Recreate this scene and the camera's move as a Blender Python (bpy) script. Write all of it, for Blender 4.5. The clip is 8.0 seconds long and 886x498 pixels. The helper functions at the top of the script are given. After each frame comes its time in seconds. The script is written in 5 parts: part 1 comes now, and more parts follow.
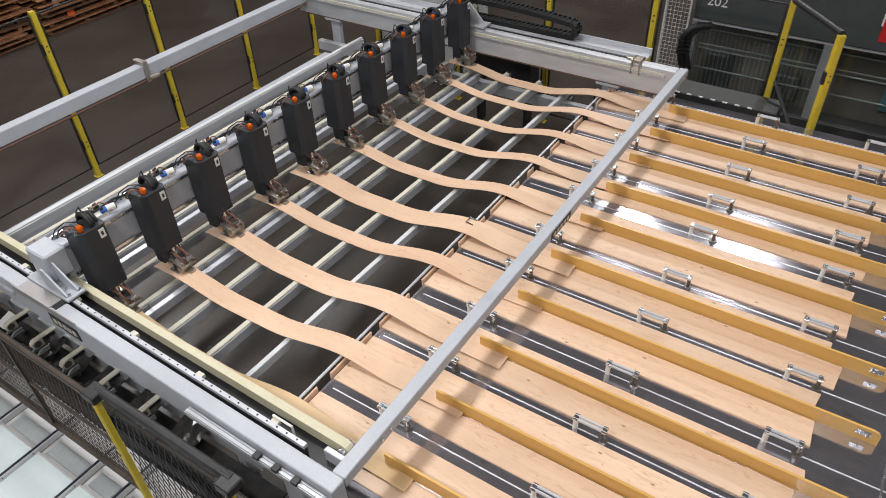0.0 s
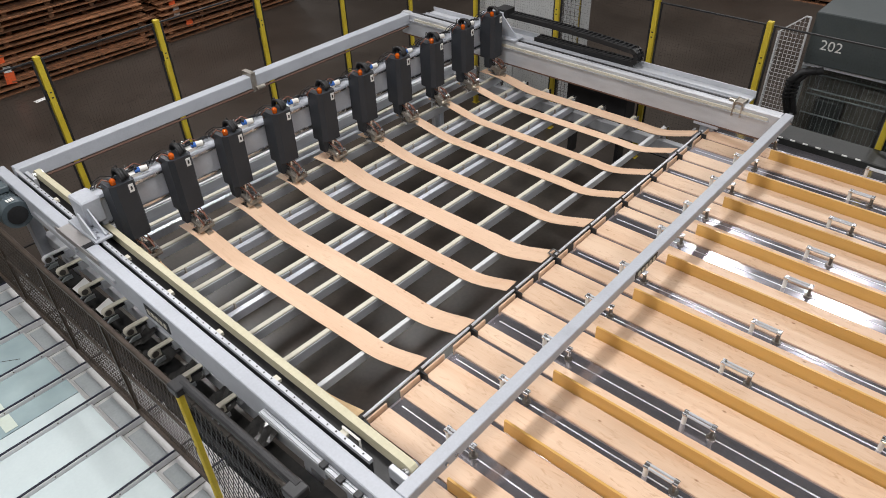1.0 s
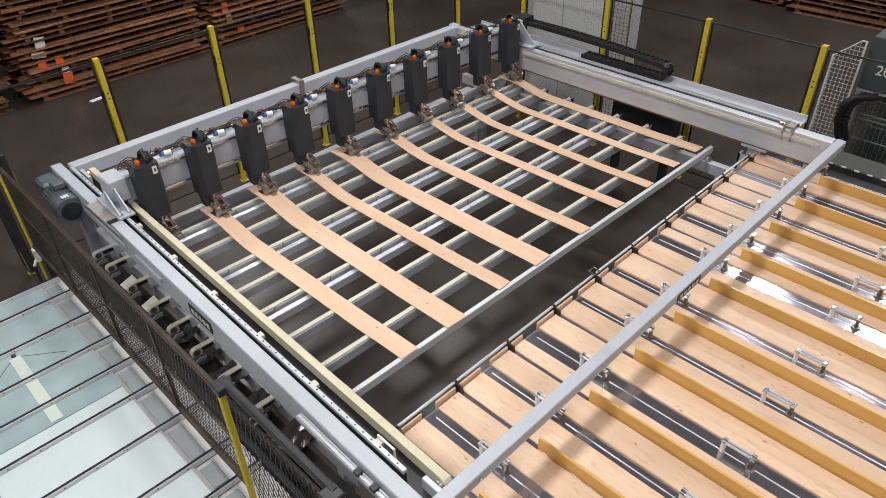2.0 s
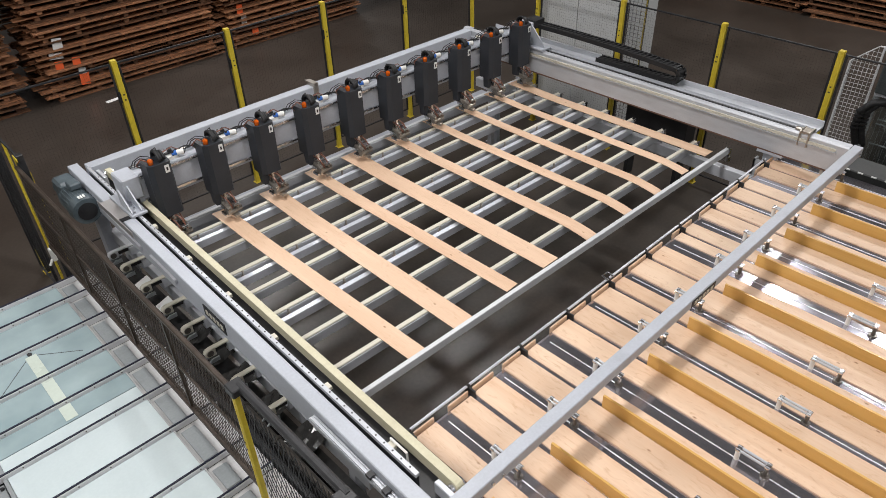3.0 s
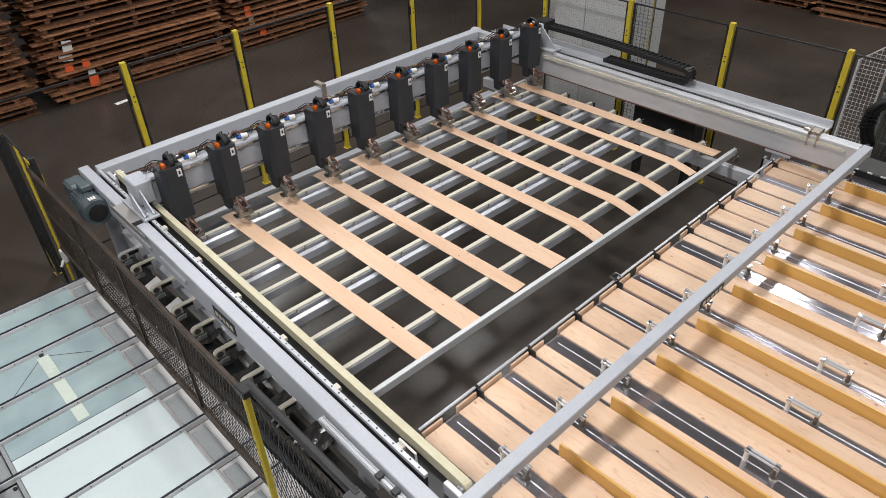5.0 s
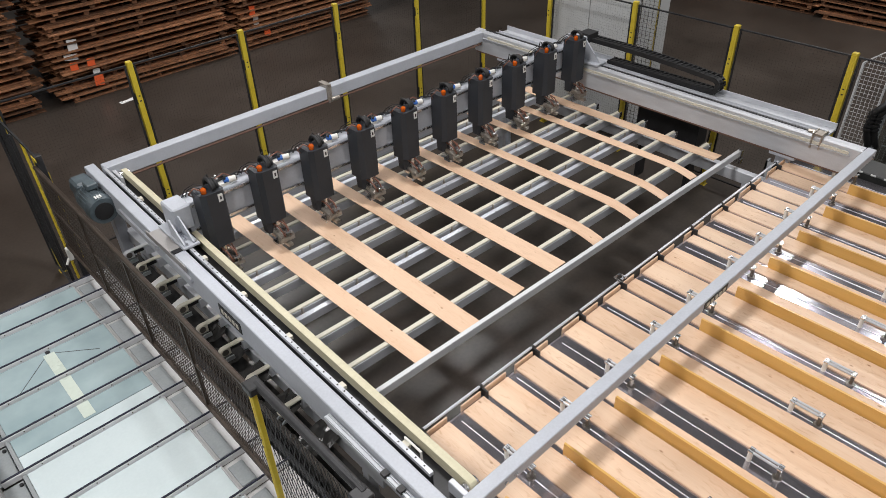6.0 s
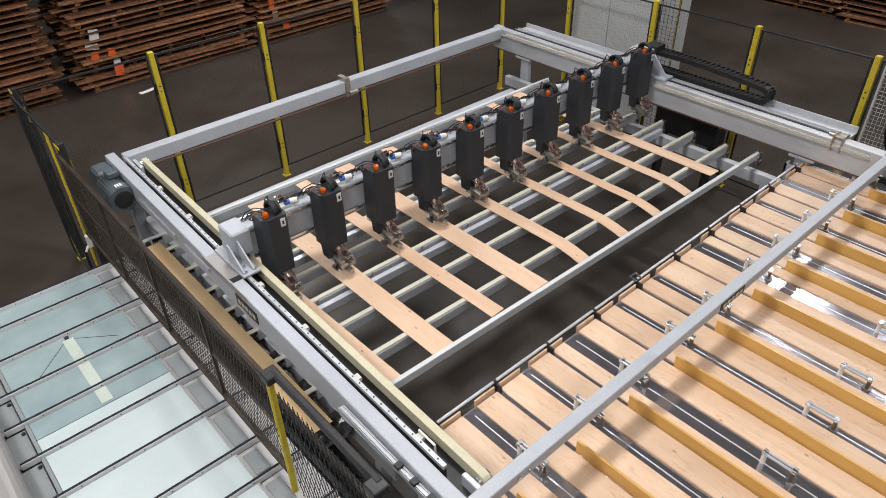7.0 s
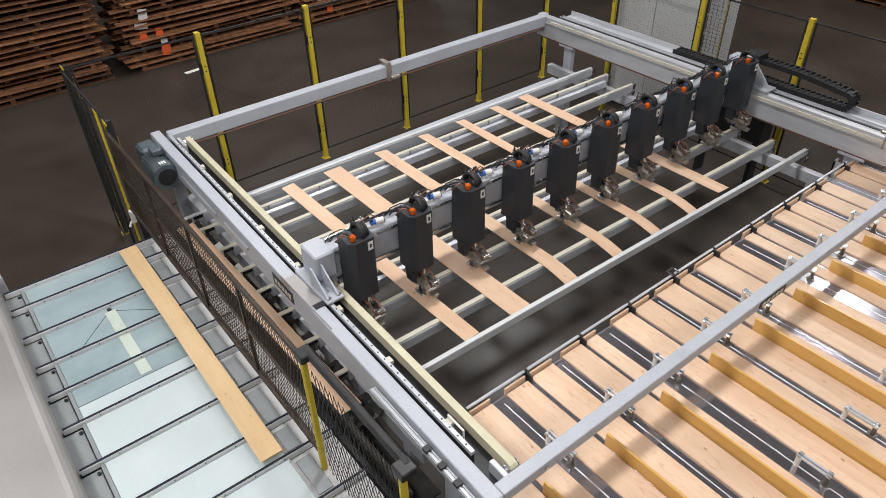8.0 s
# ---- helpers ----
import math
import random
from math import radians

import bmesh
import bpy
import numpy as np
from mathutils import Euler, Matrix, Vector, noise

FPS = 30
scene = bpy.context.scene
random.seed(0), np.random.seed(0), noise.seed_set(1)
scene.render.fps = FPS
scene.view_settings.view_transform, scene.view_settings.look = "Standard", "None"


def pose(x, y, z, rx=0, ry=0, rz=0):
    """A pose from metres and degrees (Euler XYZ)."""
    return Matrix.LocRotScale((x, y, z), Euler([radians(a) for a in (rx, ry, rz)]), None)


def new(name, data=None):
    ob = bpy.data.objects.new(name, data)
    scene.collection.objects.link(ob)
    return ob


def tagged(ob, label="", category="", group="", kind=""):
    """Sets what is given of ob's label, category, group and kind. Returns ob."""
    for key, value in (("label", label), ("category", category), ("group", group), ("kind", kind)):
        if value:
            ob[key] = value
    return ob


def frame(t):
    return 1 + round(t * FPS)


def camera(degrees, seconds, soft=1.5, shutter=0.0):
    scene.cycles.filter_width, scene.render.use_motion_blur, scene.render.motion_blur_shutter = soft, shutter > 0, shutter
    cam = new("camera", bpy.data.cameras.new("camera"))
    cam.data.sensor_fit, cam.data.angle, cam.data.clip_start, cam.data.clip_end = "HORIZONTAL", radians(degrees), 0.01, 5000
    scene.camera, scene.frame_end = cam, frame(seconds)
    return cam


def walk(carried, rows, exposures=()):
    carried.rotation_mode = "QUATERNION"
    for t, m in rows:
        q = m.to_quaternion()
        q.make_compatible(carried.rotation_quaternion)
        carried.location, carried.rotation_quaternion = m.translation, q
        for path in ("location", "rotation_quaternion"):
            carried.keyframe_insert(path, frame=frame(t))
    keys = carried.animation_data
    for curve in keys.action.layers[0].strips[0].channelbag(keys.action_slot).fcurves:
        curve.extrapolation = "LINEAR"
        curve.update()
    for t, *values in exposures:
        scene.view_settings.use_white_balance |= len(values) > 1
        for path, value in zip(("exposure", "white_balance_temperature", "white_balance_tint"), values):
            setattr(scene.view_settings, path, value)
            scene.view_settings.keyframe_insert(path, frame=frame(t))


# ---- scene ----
cam = camera(65.16, 8.0, soft=0.3, shutter=0.2)
walk(cam, [
    (0.0, pose(-1.385, -1.670, 4.721, 50.50, 1.84, -56.90)),
    (0.5, pose(-1.392, -1.655, 4.724, 51.69, 1.78, -52.31)),
    (1.0, pose(-1.402, -1.636, 4.747, 52.59, 1.65, -48.73)),
    (1.5, pose(-1.417, -1.616, 4.758, 53.19, 1.41, -46.30)),
    (2.0, pose(-1.440, -1.604, 4.772, 53.56, 1.33, -44.98)),
    (3.5, pose(-1.453, -1.581, 4.781, 53.76, 1.54, -43.82)),
    (4.0, pose(-1.454, -1.581, 4.788, 53.73, 1.72, -43.69)),
    (4.5, pose(-1.454, -1.585, 4.793, 53.72, 1.85, -43.58)),
    (6.0, pose(-1.498, -1.580, 4.802, 53.86, 1.61, -43.28)),
    (6.5, pose(-1.514, -1.576, 4.804, 53.79, 1.42, -42.78)),
    (7.0, pose(-1.539, -1.569, 4.802, 53.63, 1.15, -41.77)),
    (7.5, pose(-1.544, -1.565, 4.802, 53.18, 1.26, -40.27)),
    (8.0, pose(-1.547, -1.571, 4.797, 52.69, 1.21, -38.23)),
]) 


# ---- light ----
world = bpy.data.worlds.new("hall")
scene.world = world
world.use_nodes = True
world.node_tree.nodes["Background"].inputs[0].default_value = (0.9, 0.95, 1.0, 1)
world.node_tree.nodes["Background"].inputs[1].default_value = 0.05
scene.view_settings.exposure = 0.0
HALL_TOP = 8.0
# First two follow table reflections, fourth the bar shadow; the others are added fill.
# x, y, width, depth, share of the power
LAMPS = [(11.75, 2.1, 0.4, 0.5, 1.0), (11.65, -0.5, 0.4, 0.5, 1.0), (6.6, 6.2, 1.2, 1.2, 0.72), (1.6, 2.4, 0.9, 0.9, 1.05), (-3.4, 2.4, 1.2, 1.2, 1.08), (-3.8, -2.0, 1.2, 1.2, 1.05),
         (1.0, -5.5, 1.2, 1.2, 0.72), (6.0, -6.0, 1.2, 1.2, 0.72), (3.8, 10.6, 1.2, 1.2, 1.4), (-6.5, 9.5, 1.2, 1.2, 1.15), (13.5, 22.3, 2.0, 1.2, 0.9)]
LAMP_POWER = 224.0
for lx, ly, lw, ld, share in LAMPS:
    data = bpy.data.lights.new("ceiling_light", "AREA")
    data.shape, data.size, data.size_y = "RECTANGLE", lw, ld
    data.energy, data.color = LAMP_POWER * share, (1.0, 0.985, 0.985)
    lamp = new("ceiling_light", data)
    lamp.matrix_world = pose(lx, ly, HALL_TOP - 0.3)


# ---- materials ----
def nodes_of(name):
    m = bpy.data.materials.new(name)
    m.use_nodes = True
    nt = m.node_tree
    return m, nt, nt.nodes["Principled BSDF"]


def node(nt, kind, **sets):
    n = nt.nodes.new(kind)
    for k, v in sets.items():
        n.inputs[k.replace("_", " ")].default_value = v
    return n


def surface(name, dark, light, rough=0.5, metal=0.0, scale=6.0, stretch=(1, 1, 1), bump=0.1, fine=60.0, coords="Object", spots=0.0, gloss_vary=0.15, random=0.0, coat=0.0):
    """A surface with two scales of variation between two colours, varied gloss and a fine relief."""
    m, nt, b = nodes_of(name)
    tc = node(nt, "ShaderNodeTexCoord")
    mp = node(nt, "ShaderNodeMapping")
    mp.inputs["Scale"].default_value = stretch
    nt.links.new(tc.outputs[coords], mp.inputs[0])
    info = node(nt, "ShaderNodeObjectInfo")
    if random:
        mul = node(nt, "ShaderNodeMath")
        mul.operation = "MULTIPLY"
        mul.inputs[1].default_value = 37.0
        nt.links.new(info.outputs["Random"], mul.inputs[0])
        nt.links.new(mul.outputs[0], mp.inputs["Location"])
    big = node(nt, "ShaderNodeTexNoise", Scale=scale, Detail=6.0, Roughness=0.6)
    small = node(nt, "ShaderNodeTexNoise", Scale=fine, Detail=3.0)
    nt.links.new(mp.outputs[0], big.inputs[0])
    nt.links.new(mp.outputs[0], small.inputs[0])
    add = node(nt, "ShaderNodeMix")
    add.data_type = "FLOAT"
    add.inputs[0].default_value = 0.35
    nt.links.new(big.outputs[0], add.inputs[2])
    nt.links.new(small.outputs[0], add.inputs[3])
    ramp = node(nt, "ShaderNodeValToRGB")
    ramp.color_ramp.elements[0].position, ramp.color_ramp.elements[1].position = 0.32, 0.68
    ramp.color_ramp.elements[0].color, ramp.color_ramp.elements[1].color = (*dark, 1), (*light, 1)
    nt.links.new(add.outputs[0], ramp.inputs[0])
    col = ramp.outputs[0]
    if random:
        hsv = node(nt, "ShaderNodeHueSaturation")
        rr = node(nt, "ShaderNodeMapRange")
        rr.inputs[3].default_value, rr.inputs[4].default_value = 1 - random, 1 + random
        nt.links.new(info.outputs["Random"], rr.inputs[0])
        nt.links.new(rr.outputs[0], hsv.inputs["Value"])
        nt.links.new(col, hsv.inputs["Color"])
        col = hsv.outputs[0]
    if spots:
        vor = node(nt, "ShaderNodeTexNoise", Scale=scale * 2.3, Detail=2.0)
        nt.links.new(mp.outputs[0], vor.inputs[0])
        sr = node(nt, "ShaderNodeValToRGB")
        sr.color_ramp.elements[0].position, sr.color_ramp.elements[1].position = 0.62, 0.75
        sr.color_ramp.elements[0].color, sr.color_ramp.elements[1].color = (0, 0, 0, 1), (spots, spots, spots, 1)
        nt.links.new(vor.outputs[0], sr.inputs[0])
        mx = node(nt, "ShaderNodeMix")
        mx.data_type = "RGBA"
        nt.links.new(sr.outputs[0], mx.inputs[0])
        nt.links.new(col, mx.inputs[6])
        mx.inputs[7].default_value = (dark[0] * 0.45, dark[1] * 0.42, dark[2] * 0.4, 1)
        col = mx.outputs[2]
    nt.links.new(col, b.inputs["Base Color"])
    gr = node(nt, "ShaderNodeMapRange")
    gr.inputs[3].default_value, gr.inputs[4].default_value = max(0.03, rough - gloss_vary), min(1, rough + gloss_vary)
    nt.links.new(big.outputs[0], gr.inputs[0])
    nt.links.new(gr.outputs[0], b.inputs["Roughness"])
    b.inputs["Metallic"].default_value = metal
    b.inputs["Coat Weight"].default_value = coat
    if bump:
        bp = node(nt, "ShaderNodeBump", Strength=bump, Distance=0.004)
        nt.links.new(small.outputs[0], bp.inputs["Height"])
        nt.links.new(bp.outputs[0], b.inputs["Normal"])
    return m


def wood(name, pale, deep, knots=0.7, rough=0.55, coords="UV", ring=9.0, streaks=0.5, flecks=0.0, vary=(0.90, 1.06), islands=False):
    """Sliced softwood: long streaks with the grain, pale and deep bands, small dark knots. The grain runs along the second axis."""
    m, nt, b = nodes_of(name)
    tc = node(nt, "ShaderNodeTexCoord")
    info = node(nt, "ShaderNodeObjectInfo")
    off = node(nt, "ShaderNodeVectorMath")
    off.operation = "ADD"
    mp = node(nt, "ShaderNodeMapping")
    mp.inputs["Scale"].default_value = (ring, 0.55, ring)
    nt.links.new(tc.outputs[coords], off.inputs[0])
    if coords == "Object":
        mul = node(nt, "ShaderNodeMath")
        mul.operation = "MULTIPLY"
        mul.inputs[1].default_value = 53.0
        nt.links.new(info.outputs["Random"], mul.inputs[0])
        nt.links.new(mul.outputs[0], off.inputs[1])
    nt.links.new(off.outputs[0], mp.inputs[0])
    broad = node(nt, "ShaderNodeTexNoise", Scale=1.0, Detail=3.0, Distortion=0.9)
    nt.links.new(mp.outputs[0], broad.inputs[0])
    fine_map = node(nt, "ShaderNodeMapping")
    fine_map.inputs["Scale"].default_value = (190, 3.5, 190)
    nt.links.new(off.outputs[0], fine_map.inputs[0])
    streak = node(nt, "ShaderNodeTexNoise", Scale=1.0, Detail=4.0)
    nt.links.new(fine_map.outputs[0], streak.inputs[0])
    mixv = node(nt, "ShaderNodeMix")
    mixv.data_type = "FLOAT"
    mixv.inputs[0].default_value = streaks
    nt.links.new(broad.outputs[0], mixv.inputs[2])
    nt.links.new(streak.outputs[0], mixv.inputs[3])
    ramp = node(nt, "ShaderNodeValToRGB")
    ramp.color_ramp.elements[0].position, ramp.color_ramp.elements[1].position = 0.33, 0.66
    ramp.color_ramp.elements[0].color, ramp.color_ramp.elements[1].color = (*deep, 1), (*pale, 1)
    nt.links.new(mixv.outputs[0], ramp.inputs[0])
    kmap = node(nt, "ShaderNodeMapping")
    kmap.inputs["Scale"].default_value = (8.0, 4.5, 8.0)
    nt.links.new(off.outputs[0], kmap.inputs[0])
    knot = node(nt, "ShaderNodeTexVoronoi", Scale=1.0, Randomness=1.0)
    nt.links.new(kmap.outputs[0], knot.inputs[0])
    kr = node(nt, "ShaderNodeValToRGB")
    kr.color_ramp.elements[0].position, kr.color_ramp.elements[1].position = 0.02, 0.085
    kr.color_ramp.elements[0].color, kr.color_ramp.elements[1].color = (knots, knots, knots, 1), (0, 0, 0, 1)
    nt.links.new(knot.outputs["Distance"], kr.inputs[0])
    mx = node(nt, "ShaderNodeMix")
    mx.data_type = "RGBA"
    nt.links.new(kr.outputs[0], mx.inputs[0])
    nt.links.new(ramp.outputs[0], mx.inputs[6])
    mx.inputs[7].default_value = (0.28, 0.12, 0.05, 1)
    grain = mx.outputs[2]
    if flecks:
        # short curly figure and torn grain, darker than the ground
        fmap = node(nt, "ShaderNodeMapping")
        fmap.inputs["Scale"].default_value = (26.0, 7.0, 26.0)
        nt.links.new(off.outputs[0], fmap.inputs[0])
        curl = node(nt, "ShaderNodeTexNoise", Scale=1.0, Detail=5.0, Roughness=0.65, Distortion=1.6)
        nt.links.new(fmap.outputs[0], curl.inputs[0])
        fr = node(nt, "ShaderNodeValToRGB")
        fr.color_ramp.elements[0].position, fr.color_ramp.elements[1].position = 0.54, 0.72
        fr.color_ramp.elements[0].color, fr.color_ramp.elements[1].color = (0, 0, 0, 1), (flecks, flecks, flecks, 1)
        nt.links.new(curl.outputs[0], fr.inputs[0])
        fm = node(nt, "ShaderNodeMix")
        fm.data_type = "RGBA"
        nt.links.new(fr.outputs[0], fm.inputs[0])
        nt.links.new(grain, fm.inputs[6])
        fm.inputs[7].default_value = (deep[0] * 0.72, deep[1] * 0.60, deep[2] * 0.48, 1)
        grain = fm.outputs[2]
    hsv = node(nt, "ShaderNodeHueSaturation")
    rr = node(nt, "ShaderNodeMapRange")
    rr.inputs[3].default_value, rr.inputs[4].default_value = vary
    if islands:
        geo = node(nt, "ShaderNodeNewGeometry")
        nt.links.new(geo.outputs["Random Per Island"], rr.inputs[0])
    elif coords == "Object":
        nt.links.new(info.outputs["Random"], rr.inputs[0])
    else:
        rr.inputs[0].default_value = 0.6
    nt.links.new(rr.outputs[0], hsv.inputs["Value"])
    nt.links.new(grain, hsv.inputs["Color"])
    nt.links.new(hsv.outputs[0], b.inputs["Base Color"])
    b.inputs["Roughness"].default_value = rough
    bp = node(nt, "ShaderNodeBump", Strength=0.12, Distance=0.002)
    nt.links.new(streak.outputs[0], bp.inputs["Height"])
    nt.links.new(bp.outputs[0], b.inputs["Normal"])
    return m


def plain(name, colour, rough=0.5, metal=0.0, emit=0.0, trans=0.0):
    m, nt, b = nodes_of(name)
    b.inputs["Base Color"].default_value = (*colour, 1)
    b.inputs["Roughness"].default_value, b.inputs["Metallic"].default_value = rough, metal
    b.inputs["Transmission Weight"].default_value = trans
    if emit:
        b.inputs["Emission Color"].default_value, b.inputs["Emission Strength"].default_value = (*colour, 1), emit
    return m


M_FLOOR = surface("sealed_concrete", (0.037, 0.0295, 0.0240), (0.074, 0.0600, 0.0495), rough=0.34, scale=0.7, fine=25, bump=0.06, spots=0.3, gloss_vary=0.16)
# greys of the unseen shell, set for bounce and for reflections in the steel
M_CEIL = surface("unseen_ceiling_grey", (0.30, 0.30, 0.305), (0.36, 0.36, 0.36), rough=0.7, scale=0.4, bump=0.0)
M_WALL = surface("unseen_wall_grey", (0.20, 0.20, 0.20), (0.28, 0.28, 0.27), rough=0.6, scale=0.5, bump=0.0)
M_ALU = surface("anodised_aluminium", (0.47, 0.48, 0.51), (0.60, 0.62, 0.65), rough=0.42, metal=0.25, scale=3, stretch=(1, 1, 4), bump=0.03, fine=120)
M_BRIGHT = surface("bright_lilac_aluminium", (0.62, 0.64, 0.70), (0.74, 0.76, 0.82), rough=0.35, metal=0.35, scale=4, bump=0.02)
M_PAINT = surface("light_grey_paint", (0.40, 0.42, 0.46), (0.50, 0.525, 0.575), rough=0.45, scale=2.5, bump=0.03, spots=0.12)
M_STEEL = surface("polished_steel_sheet", (0.46, 0.45, 0.49), (0.66, 0.64, 0.69), rough=0.12, metal=0.9, scale=3, stretch=(3, 1, 1), bump=0.005, fine=40, spots=0.3, gloss_vary=0.06)
M_BRUSH = surface("brushed_stainless", (0.36, 0.345, 0.335), (0.46, 0.44, 0.43), rough=0.5, metal=0.5, scale=1.5, bump=0.01, fine=120, gloss_vary=0.06)
M_CHROME = surface("zinc_plated_steel", (0.55, 0.55, 0.56), (0.75, 0.75, 0.76), rough=0.25, metal=1.0, scale=20, bump=0.02)
M_BLACK = surface("black_powder_coat", (0.012, 0.012, 0.013), (0.03, 0.03, 0.032), rough=0.5, scale=6, bump=0.05)
M_HEAD = surface("charcoal_cover", (0.022, 0.025, 0.031), (0.037, 0.041, 0.049), rough=0.5, scale=5, bump=0.04, fine=200, spots=0.15)
M_YELLOW = surface("yellow_post_paint", (0.57, 0.42, 0.03), (0.72, 0.57, 0.055), rough=0.45, scale=5, bump=0.05, spots=0.25)
M_PALE = surface("pale_cream_belt", (0.56, 0.53, 0.44), (0.67, 0.64, 0.54), rough=0.6, scale=5, bump=0.05, spots=0.12)
M_CREAM = surface("cream_belt", (0.52, 0.48, 0.33), (0.64, 0.60, 0.44), rough=0.6, scale=5, stretch=(1, 1, 1), bump=0.05, spots=0.12)
M_OCHRE = wood("ochre_fence_board", (0.74, 0.45, 0.135), (0.65, 0.37, 0.10), knots=0.2, coords="Object", rough=0.28, streaks=0.3)
M_BOARD = wood("pale_softwood_board", (0.80, 0.595, 0.43), (0.68, 0.45, 0.295), knots=0.9, coords="Object", rough=0.45, ring=6.0, streaks=0.28, flecks=0.6, vary=(0.92, 1.05))
M_STRIP = wood("pale_veneer_strip", (0.78, 0.56, 0.395), (0.66, 0.43, 0.28), knots=0.9, coords="UV", ring=6.0, streaks=0.35, flecks=0.35)
M_STRIP_AMBER = wood("amber_veneer_strip", (0.77, 0.56, 0.33), (0.66, 0.45, 0.23), knots=0.5, coords="UV", ring=6.0, streaks=0.35, flecks=0.25)
M_WHITE = plain("white_plastic", (0.75, 0.74, 0.70), 0.45)
M_ORANGE = surface("orange_cap", (0.42, 0.05, 0.003), (0.74, 0.16, 0.010), rough=0.16, scale=8, bump=0.0)
M_BLUE = plain("blue_fitting", (0.03, 0.14, 0.5), 0.4)
M_COPPER = plain("brown_hose", (0.21, 0.085, 0.055), 0.35)
M_DARKSTEEL = plain("dark_steel", (0.16, 0.145, 0.13), 0.35, 0.6)
M_DULLBROWN = plain("dull_brown_conduit", (0.13, 0.07, 0.05), 0.5)
M_BRASS = surface("dull_gripper_metal", (0.36, 0.32, 0.27), (0.52, 0.48, 0.43), rough=0.32, metal=0.8, scale=30, bump=0.05, fine=150)
M_RUBBER = plain("black_rubber", (0.015, 0.015, 0.016), 0.55)
M_GLASSW = surface("pale_panel", (0.50, 0.57, 0.58), (0.56, 0.63, 0.635), rough=0.35, scale=2, bump=0.0, gloss_vary=0.05, coat=0.3)
M_STRIPGLASS = surface("strip_under_glass", (0.50, 0.56, 0.49), (0.58, 0.64, 0.57), rough=0.3, scale=3, bump=0.0)
M_ENDPLATE = surface("mid_grey_sheet", (0.22, 0.24, 0.245), (0.30, 0.32, 0.325), rough=0.4, scale=3, bump=0.02, spots=0.2)
M_PLATE = surface("dull_pale_sheet", (0.36, 0.355, 0.35), (0.45, 0.445, 0.44), rough=0.5, scale=4, bump=0.02, spots=0.25)
# the brown reflection of the door panes is put into this inside colour
M_MACHINE_IN = surface("machine_inside_reflection_brown", (0.075, 0.065, 0.056), (0.16, 0.14, 0.12), rough=0.5, scale=2.2, bump=0.05, spots=0.4)
M_TEAL = surface("teal_machine_paint", (0.03, 0.09, 0.11), (0.05, 0.13, 0.15), rough=0.45, scale=3, bump=0.03)
M_GLASSC = surface("teal_panel", (0.25, 0.33, 0.345), (0.39, 0.475, 0.485), rough=0.14, scale=1.3, bump=0.0, fine=4, gloss_vary=0.05, coat=0.3)
M_MESH = surface("brown_perforated_steel", (0.034, 0.025, 0.019), (0.080, 0.060, 0.047), rough=0.45, metal=0.4, scale=8, bump=0.0)
M_RAIL = surface("pale_rail_profile", (0.58, 0.59, 0.60), (0.68, 0.69, 0.70), rough=0.4, scale=3, bump=0.02)
M_WIRE = plain("black_fence_wire", (0.02, 0.02, 0.02), 0.5)
M_CAB = surface("pale_grey_cabinet", (0.54, 0.55, 0.55), (0.60, 0.61, 0.61), rough=0.5, scale=1.5, bump=0.0)
M_GREEN = surface("grey_green_machine_paint", (0.045, 0.056, 0.058), (0.075, 0.087, 0.088), rough=0.5, scale=2, bump=0.03, spots=0.2)
M_DARKBODY = surface("dark_machine_interior", (0.018, 0.02, 0.02), (0.05, 0.05, 0.048), rough=0.5, scale=3, bump=0.05, spots=0.3)
M_MOTOR = surface("grey_blue_motor_paint", (0.06, 0.08, 0.092), (0.11, 0.14, 0.155), rough=0.45, scale=9, bump=0.05)
M_PALLET = wood("weathered_pallet_wood", (0.30, 0.135, 0.062), (0.06, 0.028, 0.016), knots=0.3, coords="Object", rough=0.75, vary=(0.45, 2.0), islands=True)
M_TAG = plain("orange_red_tag", (0.85, 0.13, 0.03), 0.6)
M_PAPER = plain("white_paper", (0.8, 0.8, 0.78), 0.7)
M_RED = plain("red_panel", (0.6, 0.02, 0.03), 0.4)
# dark plastic, its tone deepened to hold the shade under the belt noses
M_SMOKE = surface("dark_plastic_and_shade", (0.03, 0.03, 0.03), (0.06, 0.058, 0.055), rough=0.15, scale=8, bump=0.3, fine=14)
M_GLASS = plain("clear_glazing", (0.62, 0.66, 0.65), 0.05, 0.0, 0.0, 1.0)


# ---- building helpers ----
def box(bm, x0, x1, y0, y1, z0, z1, bev=0.0):
    g = bmesh.ops.create_cube(bm, size=1.0)
    for v in g["verts"]:
        v.co = Vector(((x0 + x1) / 2 + v.co.x * (x1 - x0), (y0 + y1) / 2 + v.co.y * (y1 - y0), (z0 + z1) / 2 + v.co.z * (z1 - z0)))
    if bev:
        edges = list({e for v in g["verts"] for e in v.link_edges})
        bmesh.ops.bevel(bm, geom=edges, offset=bev, segments=1, affect="EDGES")
    return bm


def rod(bm, p0, p1, r, n=10, r2=None):
    a, b = Vector(p0), Vector(p1)
    m = Matrix.Translation((a + b) / 2) @ (b - a).to_track_quat("Z", "Y").to_matrix().to_4x4()
    bmesh.ops.create_cone(bm, cap_ends=True, segments=n, radius1=r, radius2=r if r2 is None else r2, depth=(b - a).length, matrix=m)
    return bm


